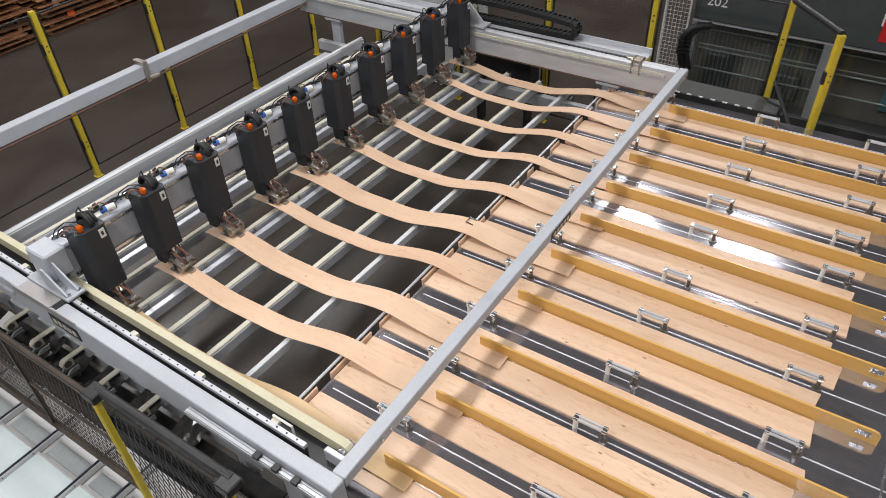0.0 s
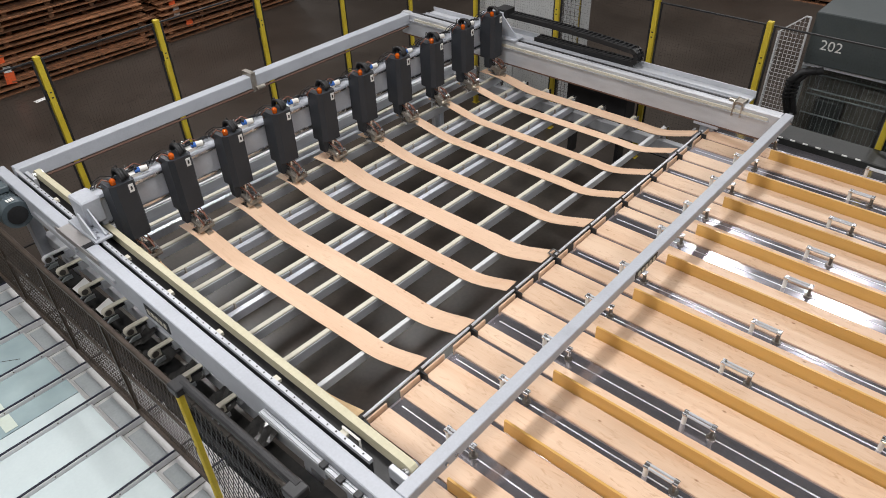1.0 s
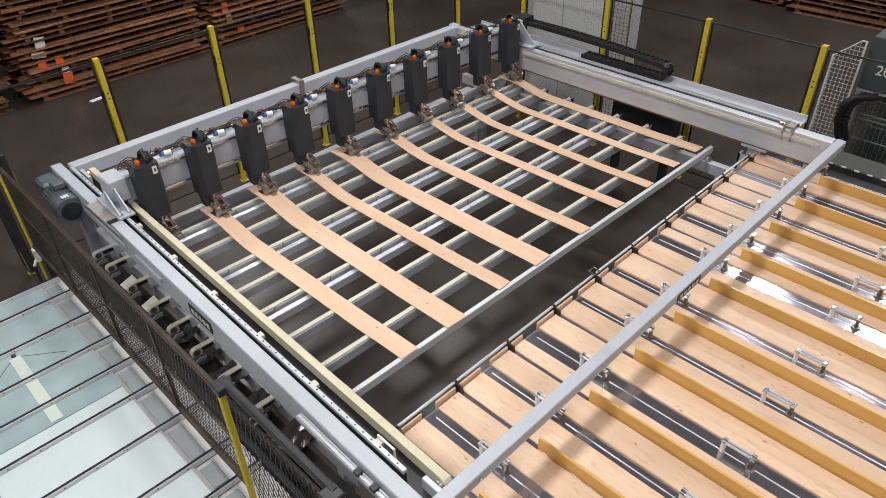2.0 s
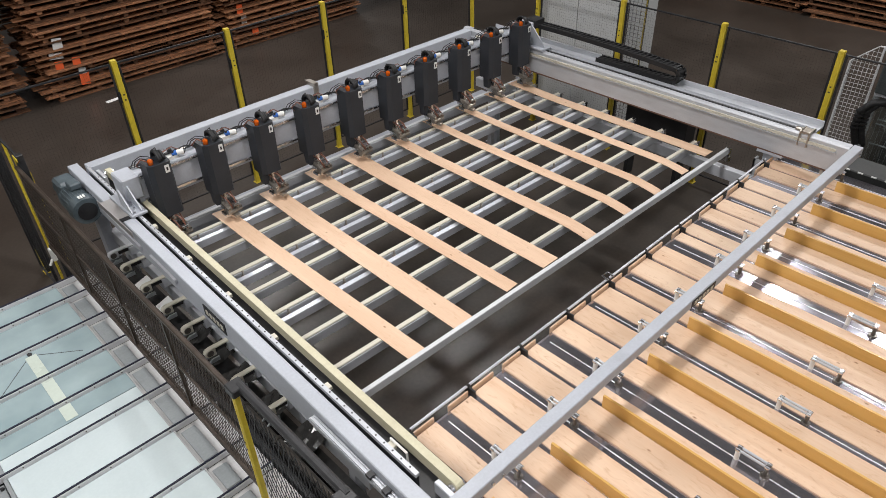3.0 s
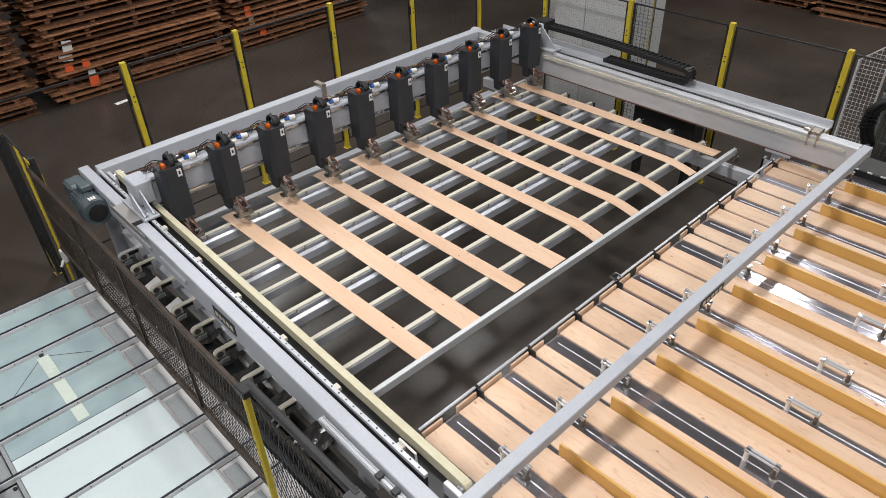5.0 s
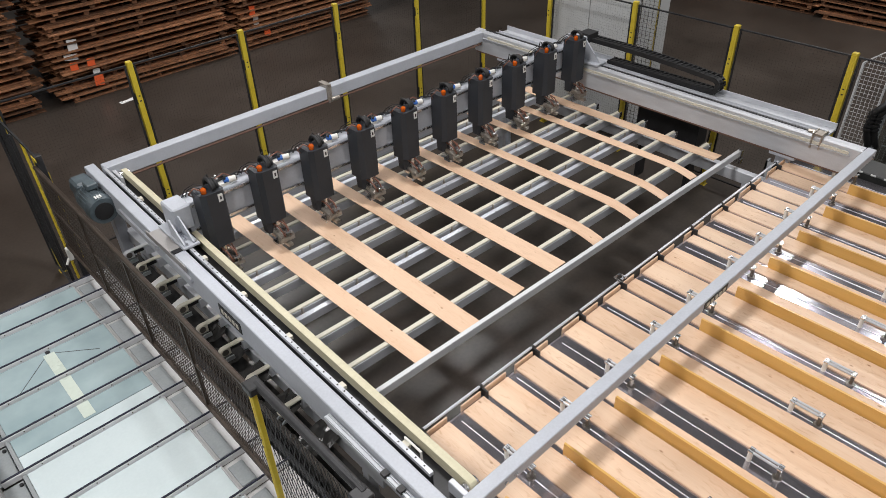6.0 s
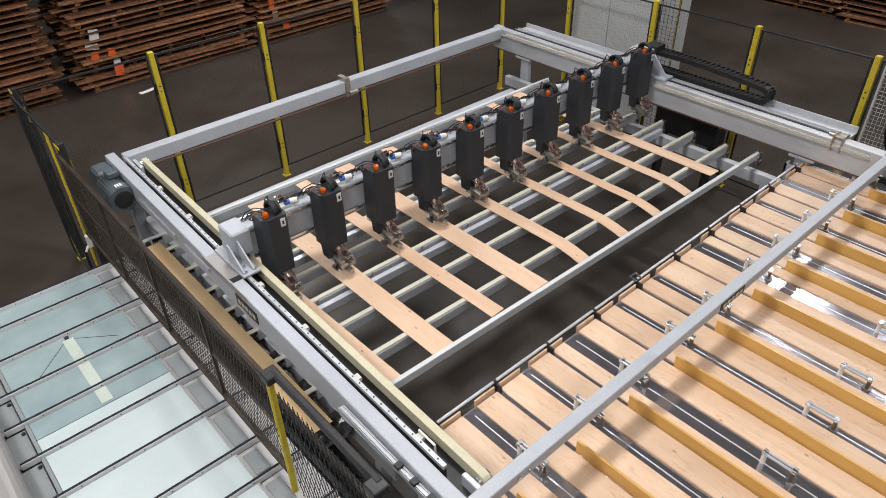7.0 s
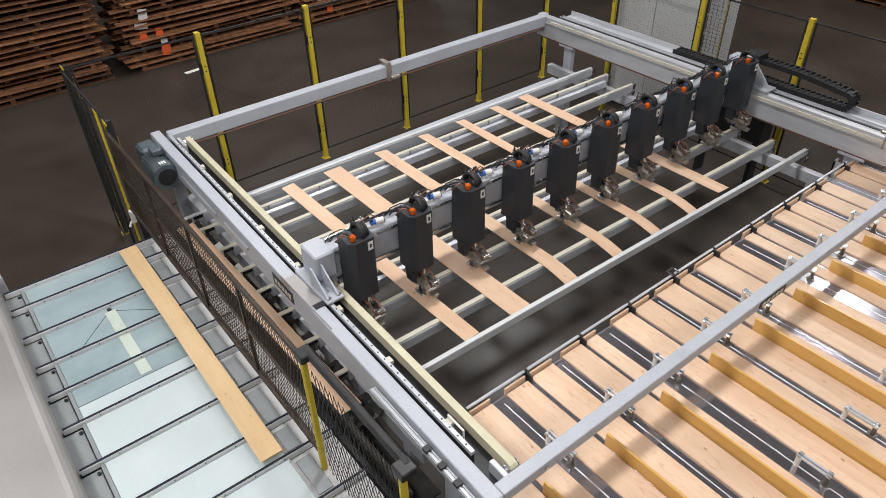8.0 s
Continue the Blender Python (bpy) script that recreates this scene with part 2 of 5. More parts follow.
def tube(bm, pts, r, n=6):
    """A bent tube through the points."""
    pts = [Vector(p) for p in pts]
    rings = []
    for i, p in enumerate(pts):
        d = (pts[min(i + 1, len(pts) - 1)] - pts[max(i - 1, 0)]).normalized()
        q = d.to_track_quat("Z", "Y")
        rings.append([bm.verts.new(p + q @ Vector((r * math.cos(6.2832 * k / n), r * math.sin(6.2832 * k / n), 0))) for k in range(n)])
    for r0, r1 in zip(rings, rings[1:]):
        for k in range(n):
            bm.faces.new((r0[k], r0[(k + 1) % n], r1[(k + 1) % n], r1[k]))
    bm.faces.new(rings[0][::-1]), bm.faces.new(rings[-1])
    return bm


def ball(bm, c, r, sx=1, sy=1, sz=1):
    bmesh.ops.create_uvsphere(bm, u_segments=12, v_segments=8, radius=r, matrix=Matrix.Translation(c) @ Matrix.Diagonal((sx, sy, sz, 1)))
    return bm


def prism(bm, outline, axis, a0, a1):
    """An outline of (u, v) swept along an axis: x takes (y, z), y takes (x, z), z takes (x, y)."""
    def at(u, v, a):
        return {"x": (a, u, v), "y": (u, a, v), "z": (u, v, a)}[axis]
    lo = [bm.verts.new(at(u, v, a0)) for u, v in outline]
    hi = [bm.verts.new(at(u, v, a1)) for u, v in outline]
    n = len(outline)
    bm.faces.new(lo), bm.faces.new(hi[::-1])
    for k in range(n):
        bm.faces.new((lo[k], hi[k], hi[(k + 1) % n], lo[(k + 1) % n]))
    bmesh.ops.recalc_face_normals(bm, faces=bm.faces)
    return bm


def mesh_of(name, bm, material, smooth=False):
    me = bpy.data.meshes.new(name)
    bmesh.ops.recalc_face_normals(bm, faces=bm.faces)
    bm.to_mesh(me)
    bm.free()
    me.materials.append(material)
    if smooth:
        for f in me.polygons:
            f.use_smooth = len(f.vertices) == 4 or len(f.vertices) == 3
    return me


def part(name, bm, material, parent, label="", smooth=False, at=None):
    me = bm if isinstance(bm, bpy.types.Mesh) else mesh_of(name, bm, material, smooth)
    ob = new(name, me)
    ob.parent = parent
    if at is not None:
        ob.matrix_basis = at
    return tagged(ob, label)


def thing(name, at, label, category, group="", kind=""):
    ob = new(name)
    ob.empty_display_size = 0.1
    ob.matrix_basis = at
    return tagged(ob, label, category, group, kind)


def solid(name, bm, material, label, category, group="", kind="", at=None, smooth=False):
    ob = new(name, mesh_of(name, bm, material, smooth))
    if at is not None:
        ob.matrix_basis = at
    return tagged(ob, label, category, group, kind)


NB = bmesh.new


# ---- hall ----
def hall():
    b = NB(); box(b, -14, 26, -16, 24, -0.3, 0.0)
    solid("floor", b, M_FLOOR, "dark brownish-grey sealed concrete floor, faintly marked", "floor", kind="structure")
    # walls and ceiling stay out of view; added to enclose and bounce the light
    for nm, (x0, x1, y0, y1) in (("wall_west", (-14.3, -14, -16, 24)), ("wall_east", (26, 26.3, -16, 24)), ("wall_south", (-14, 26, -16.3, -16)), ("wall_north", (-14, 26, 24, 24.3))):
        b = NB(); box(b, x0, x1, y0, y1, 0, HALL_TOP)
        solid(nm, b, M_WALL, "plain grey wall, out of view, added to close the hall", "wall", kind="structure")
    b = NB(); box(b, -14.3, 26.3, -16.3, 24.3, HALL_TOP, HALL_TOP + 0.2)
    solid("ceiling", b, M_CEIL, "plain grey ceiling, out of view, added to bounce the light", "ceiling", kind="structure")


# ---- layout, in metres: x along the row of heads, y along the strips ----
W, D, H = 5.38, 5.07, 1.60
BELT_Z = 1.15
BELT_Y = [4.07, 3.80, 3.40, 3.01, 2.67, 2.31, 1.91, 1.49, 1.20]
SLOT0, PITCH, BOARD_Z = 0.319, 0.537, 1.21
SHEET_Z = BOARD_Z - 0.014
STRIPS = [(0.235, 0.15), (0.82, 0.16), (1.28, 0.20), (1.89, 0.14), (2.34, 0.20), (2.97, 0.145), (3.55, 0.125), (4.06, 0.12), (4.59, 0.12), (5.03, 0.155)]
STRIP_LEN, STRIP_N = 2.79, 42
HEAD_SHIFT = [0.0, -0.065, -0.01, -0.06, -0.04, -0.05, -0.05, -0.03, -0.03, -0.02]
HEAD0, HEAD_PITCH = 0.31, 0.53
FENCE_Y, FENCE_X, POST_H = 6.13, 6.33, 2.1


SKEW = pose(0, 0, 0, 0, 0, -1.0)


def top_frame():
    f = thing("machine_frame", pose(0, 0, 0), "light grey steel gantry frame over the belts, on legs", "machine frame")
    b = NB(); box(b, -0.155, -0.060, -0.09, D + 0.06, 1.38, H, 0.006)
    part("left_beam", b, M_PAINT, f, "light grey painted box beam", at=SKEW)
    b = NB(); box(b, -0.058, W + 0.01, -0.088, -0.004, 1.515, H - 0.002, 0.005)
    part("front_bar", b, M_PAINT, f, "light grey square crossbar")
    for x, z in ((0.25, 1.56), (0.33, 1.56), (5.30, 1.56), (5.34, 1.53)):
        b = NB(); rod(b, (x, -0.088, z), (x, -0.10, z), 0.012, 8); part("bolt", b, M_CHROME, f)
    b = NB(); box(b, 0.07, W - 0.1, D - 0.12, D, 1.46, H - 0.003, 0.006)
    part("rear_bar", b, M_PAINT, f, "light grey square crossbar")
    b = NB(); prism(b, [(5.285, 1.312), (5.37, 1.30), (5.37, H), (5.30, H), (5.285, H - 0.02)], "y", 0.0, D + 0.04)
    part("right_beam", b, M_ALU, f, "grey aluminium beam with a ledge")
    b = NB(); box(b, 5.282, 5.30, 0.0, D, 1.296, 1.312); part("lower_lip", b, M_DULLBROWN, f, "dark brown lower edge of the beam")
    b = NB(); box(b, 5.262, 5.285, 0.10, D - 0.1, 1.505, 1.517); part("belt_ledge", b, M_ALU, f)
    # first box is the seal; the second draws the groove's shadow line in black
    b = NB(); box(b, 5.338, 5.366, 0.48, D - 0.1, 1.598, 1.6055); box(b, 5.374, 5.398, 0.48, D - 0.2, 1.575, 1.59); part("seal_strip", b, M_BLACK, f, "black sealing strip, with a dark shadow line in the tray groove")
    b = NB(); box(b, 5.40, 5.64, 0.38, D - 0.25, 1.55, 1.57); box(b, 5.40, 5.41, 0.38, D - 0.25, 1.57, 1.60); box(b, 5.46, 5.465, 0.38, D - 0.25, 1.57, 1.60); box(b, 5.625, 5.64, 0.38, D - 0.25, 1.57, 1.625)
    part("cable_tray", b, M_ALU, f, "open aluminium tray for the cable chain")
    for x, y in ((-0.09, 0.25), (-0.02, 4.8)):
        b = NB(); box(b, x - 0.05, x + 0.05, y - 0.07, y + 0.07, 0.02, 1.38, 0.006); box(b, x - 0.1, x + 0.1, y - 0.12, y + 0.12, 0.0, 0.02)
        part("leg", b, M_PAINT, f)
    for y in (0.70, 4.55):
        b = NB(); box(b, 5.32, 5.39, y - 0.07, y + 0.07, 0.02, 1.30, 0.006); box(b, 5.29, 5.42, y - 0.12, y + 0.12, 0.0, 0.02); box(b, 5.28, 5.42, y - 0.13, y + 0.13, 1.27, 1.299)
        part("leg", b, M_PAINT, f)
    b = NB(); box(b, 5.24, 5.32, 0.58, 0.60, 1.02, 1.20); box(b, 5.24, 5.32, 0.80, 0.82, 1.02, 1.20); box(b, 5.24, 5.25, 0.58, 0.82, 1.02, 1.20)
    for y in (0.64, 0.70, 0.76):
        rod(b, (5.24, y, 1.07), (5.232, y, 1.07), 0.014, 8); rod(b, (5.24, y, 1.15), (5.232, y, 1.15), 0.014, 8)
    part("bolted_bracket", b, M_ALU, f, "bolted aluminium bracket on the leg")
    # linear guide with its bolts, and the cream drive belt
    b = NB(); box(b, -0.0295, -0.002, 0.22, D - 0.1, 1.57, 1.597); part("guide_rail", b, M_ALU, f, "pale linear guide rail", at=SKEW)
    b = NB()
    for k in range(60):
        rod(b, (-0.015, 0.28 + k * 0.075, 1.597), (-0.015, 0.28 + k * 0.075, 1.600), 0.006, 6)
    tagged(part("rail_bolts", b, M_BLACK, f, at=SKEW), kind="stuff")
    b = NB()
    for k in range(7):
        box(b, -0.002, 0.03, 0.45 + k * 0.62, 0.50 + k * 0.62, 1.56, 1.585)
    tagged(part("rail_clips", b, M_PALE, f, at=SKEW), kind="stuff")
    b = NB(); box(b, -0.058, 0.15, 0.004, D - 0.12, 1.40, 1.47); box(b, -0.025, -0.006, 0.22, D - 0.12, 1.47, 1.568); part("belt_channel", b, M_BLACK, f, "dark channel under the belt", at=SKEW)
    for x0, w, y0, zt, r, at in ((0.095, 0.050, 0.06, 1.575, 0.040, SKEW), (5.268, 0.016, 0.12, 1.548, 0.014, pose(0, 0, 0))):
        b = NB()
        y1 = D - 0.22
        o = [(y0, zt), (y1, zt)] + [(y1 + r * math.sin(q), zt - r + r * math.cos(q)) for q in (0.6, 1.2, 1.57, 2.0, 2.6)] + [(y1, zt - 2 * r), (y0, zt - 2 * r)] + [(y0 - r * math.sin(q), zt - r - r * math.cos(q)) for q in (0.6, 1.2, 1.57, 2.0, 2.6)]
        prism(b, o, "x", x0, x0 + w)
        part("drive_belt", b, M_CREAM if w > 0.04 else M_PALE, f, "cream toothed drive belt", at=at)
    for y in (0.06, D - 0.22):
        b = NB(); rod(b, (0.07, y, 1.53), (0.16, y, 1.53), 0.03, 14); part("belt_pulley", b, M_CHROME, f, at=SKEW)
        b = NB(); box(b, 0.03, 0.065, y - 0.12, y + 0.08, 1.47, 1.56, 0.004); part("pulley_block", b, M_ALU, f, at=SKEW)
    # small parts along the beam
    b = NB(); box(b, -0.20, -0.157, -0.05, 1.00, 1.50, 1.535); box(b, -0.195, -0.185, -0.04, 0.99, 1.535, 1.545); box(b, -0.172, -0.162, -0.04, 0.99, 1.535, 1.545); part("profile_rail", b, M_ALU, f, "slotted aluminium profile on the beam side", at=SKEW)
    for k in range(3):
        b = NB(); box(b, -0.205, -0.165, 0.12 + 0.14 * k, 0.16 + 0.14 * k, 1.536, 1.56); part("rail_switch", b, M_BLACK, f, at=SKEW)
    b = NB(); box(b, -0.175, -0.157, 3.5, 4.3, 1.46, 1.50); box(b, -0.175, -0.157, 2.85, 3.3, 1.49, 1.52); part("profile_rail", b, M_ALU, f, at=SKEW)
    b = NB(); box(b, -0.161, -0.1555, 2.10, 2.42, 1.44, 1.54); part("sign_plate", b, M_BLACK, f, "black maker's plate with pale bars", at=SKEW)
    for k in range(5):
        b = NB(); box(b, -0.164, -0.161, 2.13 + k * 0.055, 2.165 + k * 0.055, 1.47, 1.51); part("sign_bar", b, M_PALE, f, at=SKEW)
    b = NB(); box(b, 2.30, 2.62, -0.0925, -0.088, 1.525, 1.585)
    part("sign_plate", b, M_BLACK, f, "black maker's plate with pale bars")
    for k in range(5):
        b = NB(); box(b, 2.33 + k * 0.055, 2.365 + k * 0.055, -0.0955, -0.0925, 1.54, 1.57); part("sign_bar", b, M_PALE, f)
    b = NB(); box(b, 2.66, 2.72, D - 0.14, D + 0.03, 1.42, 1.64); rod(b, (2.69, D - 0.16, 1.46), (2.80, D - 0.16, 1.46), 0.025)
    part("bar_clamp", b, M_BRASS, f, "dull steel clamp on the rear bar")
    b = NB(); tube(b, [(0.30, D - 0.13, 1.445), (1.5, D - 0.13, 1.442), (3.2, D - 0.13, 1.44), (W - 0.15, D - 0.13, 1.445)], 0.011); part("conduit", b, M_DULLBROWN, f, "brown conduit under the rear bar")
    b = NB(); tube(b, [(0.03, 0.36, 1.48), (0.03, 0.36, 1.60), (0.03, 0.50, 1.60), (0.03, 0.50, 1.48)], 0.008); part("grab_handle", b, M_WHITE, f, "bright wire handle", at=SKEW)
    # gear motor at the rear of the left beam
    m = NB(); box(m, -0.25, -0.075, 4.98, 5.20, 1.33, 1.58, 0.025); rod(m, (-0.16, 5.0, 1.45), (-0.16, 5.24, 1.45), 0.09, 16); box(m, -0.20, -0.10, 4.80, 4.92, 1.57, 1.63, 0.01); box(m, -0.24, -0.08, 4.96, 4.985, 1.35, 1.56)
    mo = part("gear_box", m, M_MOTOR, f, "grey-blue gear box", at=pose(0, -0.11, -0.01))
    m = NB(); rod(m, (-0.175, 4.97, 1.45), (-0.175, 4.68, 1.45), 0.112, 24)
    for k in range(24):
        q = k * math.tau / 24
        rod(m, (-0.175 + 0.115 * math.cos(q), 4.95, 1.45 + 0.115 * math.sin(q)), (-0.175 + 0.115 * math.cos(q), 4.69, 1.45 + 0.115 * math.sin(q)), 0.007, 4)
    part("motor", m, M_MOTOR, mo, "finned grey-blue electric motor")
    m = NB(); rod(m, (-0.175, 4.58, 1.45), (-0.175, 4.68, 1.45), 0.125, 28, 0.135); part("fan_cowl", m, M_MOTOR, mo, smooth=False)
    m = NB(); rod(m, (-0.175, 4.58, 1.45), (-0.175, 4.574, 1.45), 0.085, 20); part("fan_guard", m, M_BLACK, mo)
    for k in range(3):
        m = NB(); box(m, -0.205 + k * 0.022, -0.19 + k * 0.022, 4.60, 4.65, 1.580, 1.587); part("rating_mark", m, M_PAPER, mo)
    for k in range(4):
        m = NB(); rod(m, (-0.09, 4.62 + k * 0.07, 1.50), (-0.07, 4.62 + k * 0.07, 1.54), 0.018, 8); part("cable_gland", m, M_CHROME, mo)
    # end stop on the right beam
    b = NB(); box(b, 5.262, 5.40, 0.37, 0.385, 1.47, 1.635, 0.003); box(b, 5.262, 5.40, 0.455, 0.47, 1.47, 1.635, 0.003); box(b, 5.275, 5.39, 0.385, 0.455, 1.604, 1.625); rod(b, (5.33, 0.47, 1.615), (5.33, 0.53, 1.615), 0.022); part("end_stop", b, M_BRASS, f, "buffer on the beam end")
    return f


STOP, STOP_UP = [], 0.045


def belts():
    """Narrow belt lines that carry the strips sideways, each one thing; every second one has an aluminium profile beside it."""
    for i, y in enumerate(BELT_Y):
        last = i == len(BELT_Y) - 1
        t = thing("belt_line", pose(0, y + 0.085 - (0.075 if last else 0), STOP_UP if last else 0, 0, 0, -0.9), "plain grey aluminium stop beam" if last else "narrow cream belt on a grey aluminium beam", "conveyor", "belt lines of the cross conveyor")
        if last:
            STOP.append(t)
        x0, x1 = (0.20 if last else -0.185), 5.27
        hw = 0.020 if last else 0.03 if i == 0 else 0.026
        b = NB(); box(b, x0 if last else -0.04, x1, -hw, hw, BELT_Z - (0.075 if last else 0.105), BELT_Z - (0.0 if last else 0.016), 0.004)
        part("beam", b, M_RAIL if last else M_ALU, t)
        r = 0.038
        if not last:
            b = NB()
            o = [(x1, BELT_Z)] + [(x0 - r * math.sin(q), BELT_Z - r + r * math.cos(q)) for q in (0, 0.5, 1.0, 1.57, 2.1, 2.7, 3.14)] + [(x0 + 0.05, BELT_Z - 2 * r), (x0 + 0.05, BELT_Z - 0.0155), (x1, BELT_Z - 0.0155)]
            prism(b, o, "y", -0.022, 0.022)
            bmesh.ops.bevel(b, geom=[e for e in b.edges if abs(e.verts[0].co.y - e.verts[1].co.y) < 1e-5], offset=0.005, segments=1, affect="EDGES")
            part("belt", b, M_RAIL if i == 0 else M_PALE, t)
            b = NB(); rod(b, (x0 + 0.004, -0.0245, BELT_Z - r), (x0 + 0.004, 0.0245, BELT_Z - r), r - 0.011, 16); part("nose_pulley", b, M_DARKSTEEL, t, "dark pulley in the belt nose")
            b = NB(); box(b, x0, -0.04, -0.007, 0.007, BELT_Z - 0.055, BELT_Z - 0.030); part("nose_arm", b, M_BLACK, t)
            for yy in (0.027, -0.039):
                b = NB(); prism(b, [(x0 - 0.05, BELT_Z - 0.12), (x0 + 0.06, BELT_Z - 0.12), (x0 + 0.06, BELT_Z - 0.085), (x0 + 0.0, BELT_Z - 0.085)], "y", yy, yy + 0.012)
                part("nose_plate", b, M_ENDPLATE, t)
        b = NB(); box(b, x1, x1 + 0.05, 0.014, 0.026, BELT_Z - 0.08, BELT_Z - 0.01); box(b, x1, x1 + 0.05, -0.026, -0.014, BELT_Z - 0.08, BELT_Z - 0.01); rod(b, (x1 + 0.02, -0.03, BELT_Z - 0.05), (x1 + 0.02, 0.03, BELT_Z - 0.05), 0.02, 10); box(b, x1 - 0.03, x1 + 0.02, -0.05, 0.05, BELT_Z - 0.14, BELT_Z - 0.085)
        part("end_fork", b, M_CHROME, t)
        if i in (1, 3, 5):
            b = NB(); box(b, 0.12, x1 - 0.12, -0.105, -0.055, BELT_Z - 0.115, BELT_Z - 0.035, 0.004); part("side_profile", b, M_BRIGHT, t, "bright aluminium profile beside the belt")
            for x in (0.5, 1.05, 1.6, 2.15, 2.7, 3.25, 3.8, 4.35, 4.85):
                b = NB(); rod(b, (x, -0.04, BELT_Z - 0.05), (x, -0.04, BELT_Z - 0.002), 0.010, 8); ball(b, (x, -0.04, BELT_Z - 0.002), 0.012); box(b, x - 0.014, x + 0.014, -0.054, -0.026, BELT_Z - 0.09, BELT_Z - 0.045)
                part("sensor", b, M_BRASS, t)
    for x in (0.05, 5.22):
        t = thing("cross_member", pose(0, 0, 0), "slotted aluminium cross profile carrying the belt lines", "beam", "cross members under the belts")
        b = NB(); box(b, x - 0.04, x + 0.04, 0.75, D - 0.3, BELT_Z - 0.27, BELT_Z - 0.145, 0.004); part("profile", b, M_ALU, t)
        for y in (0.95, 4.5):
            b = NB(); box(b, x - 0.035, x + 0.035, y - 0.035, y + 0.035, 0.0, BELT_Z - 0.27); part("leg", b, M_ALU, t)
    b = NB(); rod(b, (-0.235, 0.55, 1.01), (-0.235, 4.3, 1.01), 0.024, 12)
    for y in BELT_Y[1:-1]:
        rod(b, (-0.235, y - 0.09, 1.01), (-0.235, y - 0.065, 1.01), 0.034, 12)
    solid("drive_shaft", b, M_DARKSTEEL, "long dark steel drive shaft with collars", "shaft")
    b = NB(); box(b, -0.34, -0.30, 0.6, 4.5, 0.94, 0.99); box(b, -0.32, -0.27, 0.6, 0.66, 0.0, 0.94); box(b, -0.32, -0.27, 4.4, 4.46, 0.0, 0.94)
    solid("shaft_beam", b, M_BLACK, "black beam under the drive shaft", "beam")
    # added tray: darkens the space below the noses, where shade falls
    t = thing("shade_tray", pose(0, 0, 0), "added dark tray that stands for the shade under the belt noses", "tray")
    b = NB(); box(b, -0.46, 0.0, 0.55, 4.55, 0.80, 0.82); part("tray_floor", b, M_SMOKE, t, "dark sheet for the plastic and shade below the noses")
    b = NB(); box(b, -0.47, -0.46, 0.55, 4.55, 0.80, 0.88); part("tray_edge", b, M_BLACK, t)
    for y in (0.7, 2.5, 4.4):
        b = NB(); box(b, -0.25, -0.20, y - 0.03, y + 0.03, 0.0, 0.80); part("leg", b, M_BLACK, t)
    rnd = random.Random(4)
    for i, y in enumerate(BELT_Y[1:-1]):
        b = NB()
        if i < 2:
            prism(b, [(-0.21, 1.06), (-0.09, 1.10), (-0.09, 1.104), (-0.21, 1.064)], "y", y - 0.235, y - 0.135)
            solid("cover_plate", b, M_PAPER, "loose pale sheet metal cover plate", "cover", "cover plates beside the beam", at=None)
        else:
            g = bmesh.ops.create_grid(b, x_segments=6, y_segments=6, size=0.15)
            for v in g["verts"]:
                v.co = Vector((-0.13 + v.co.x * 0.9, y - 0.19 + v.co.y * 0.75, 0.985 + 0.22 * abs(v.co.x) + rnd.uniform(-0.016, 0.016)))
            bmesh.ops.solidify(b, geom=b.faces[:], thickness=0.003)
            solid("plastic_cover", b, M_SMOKE, "crumpled dark see-through plastic cover", "cover", "plastic covers beside the beam")
    b = NB(); box(b, 0.15, 4.9, 4.25, 4.4, 0.90, 1.02, 0.005)
    solid("lower_beam", b, M_PAINT, "grey steel beam behind the belt lines", "beam")


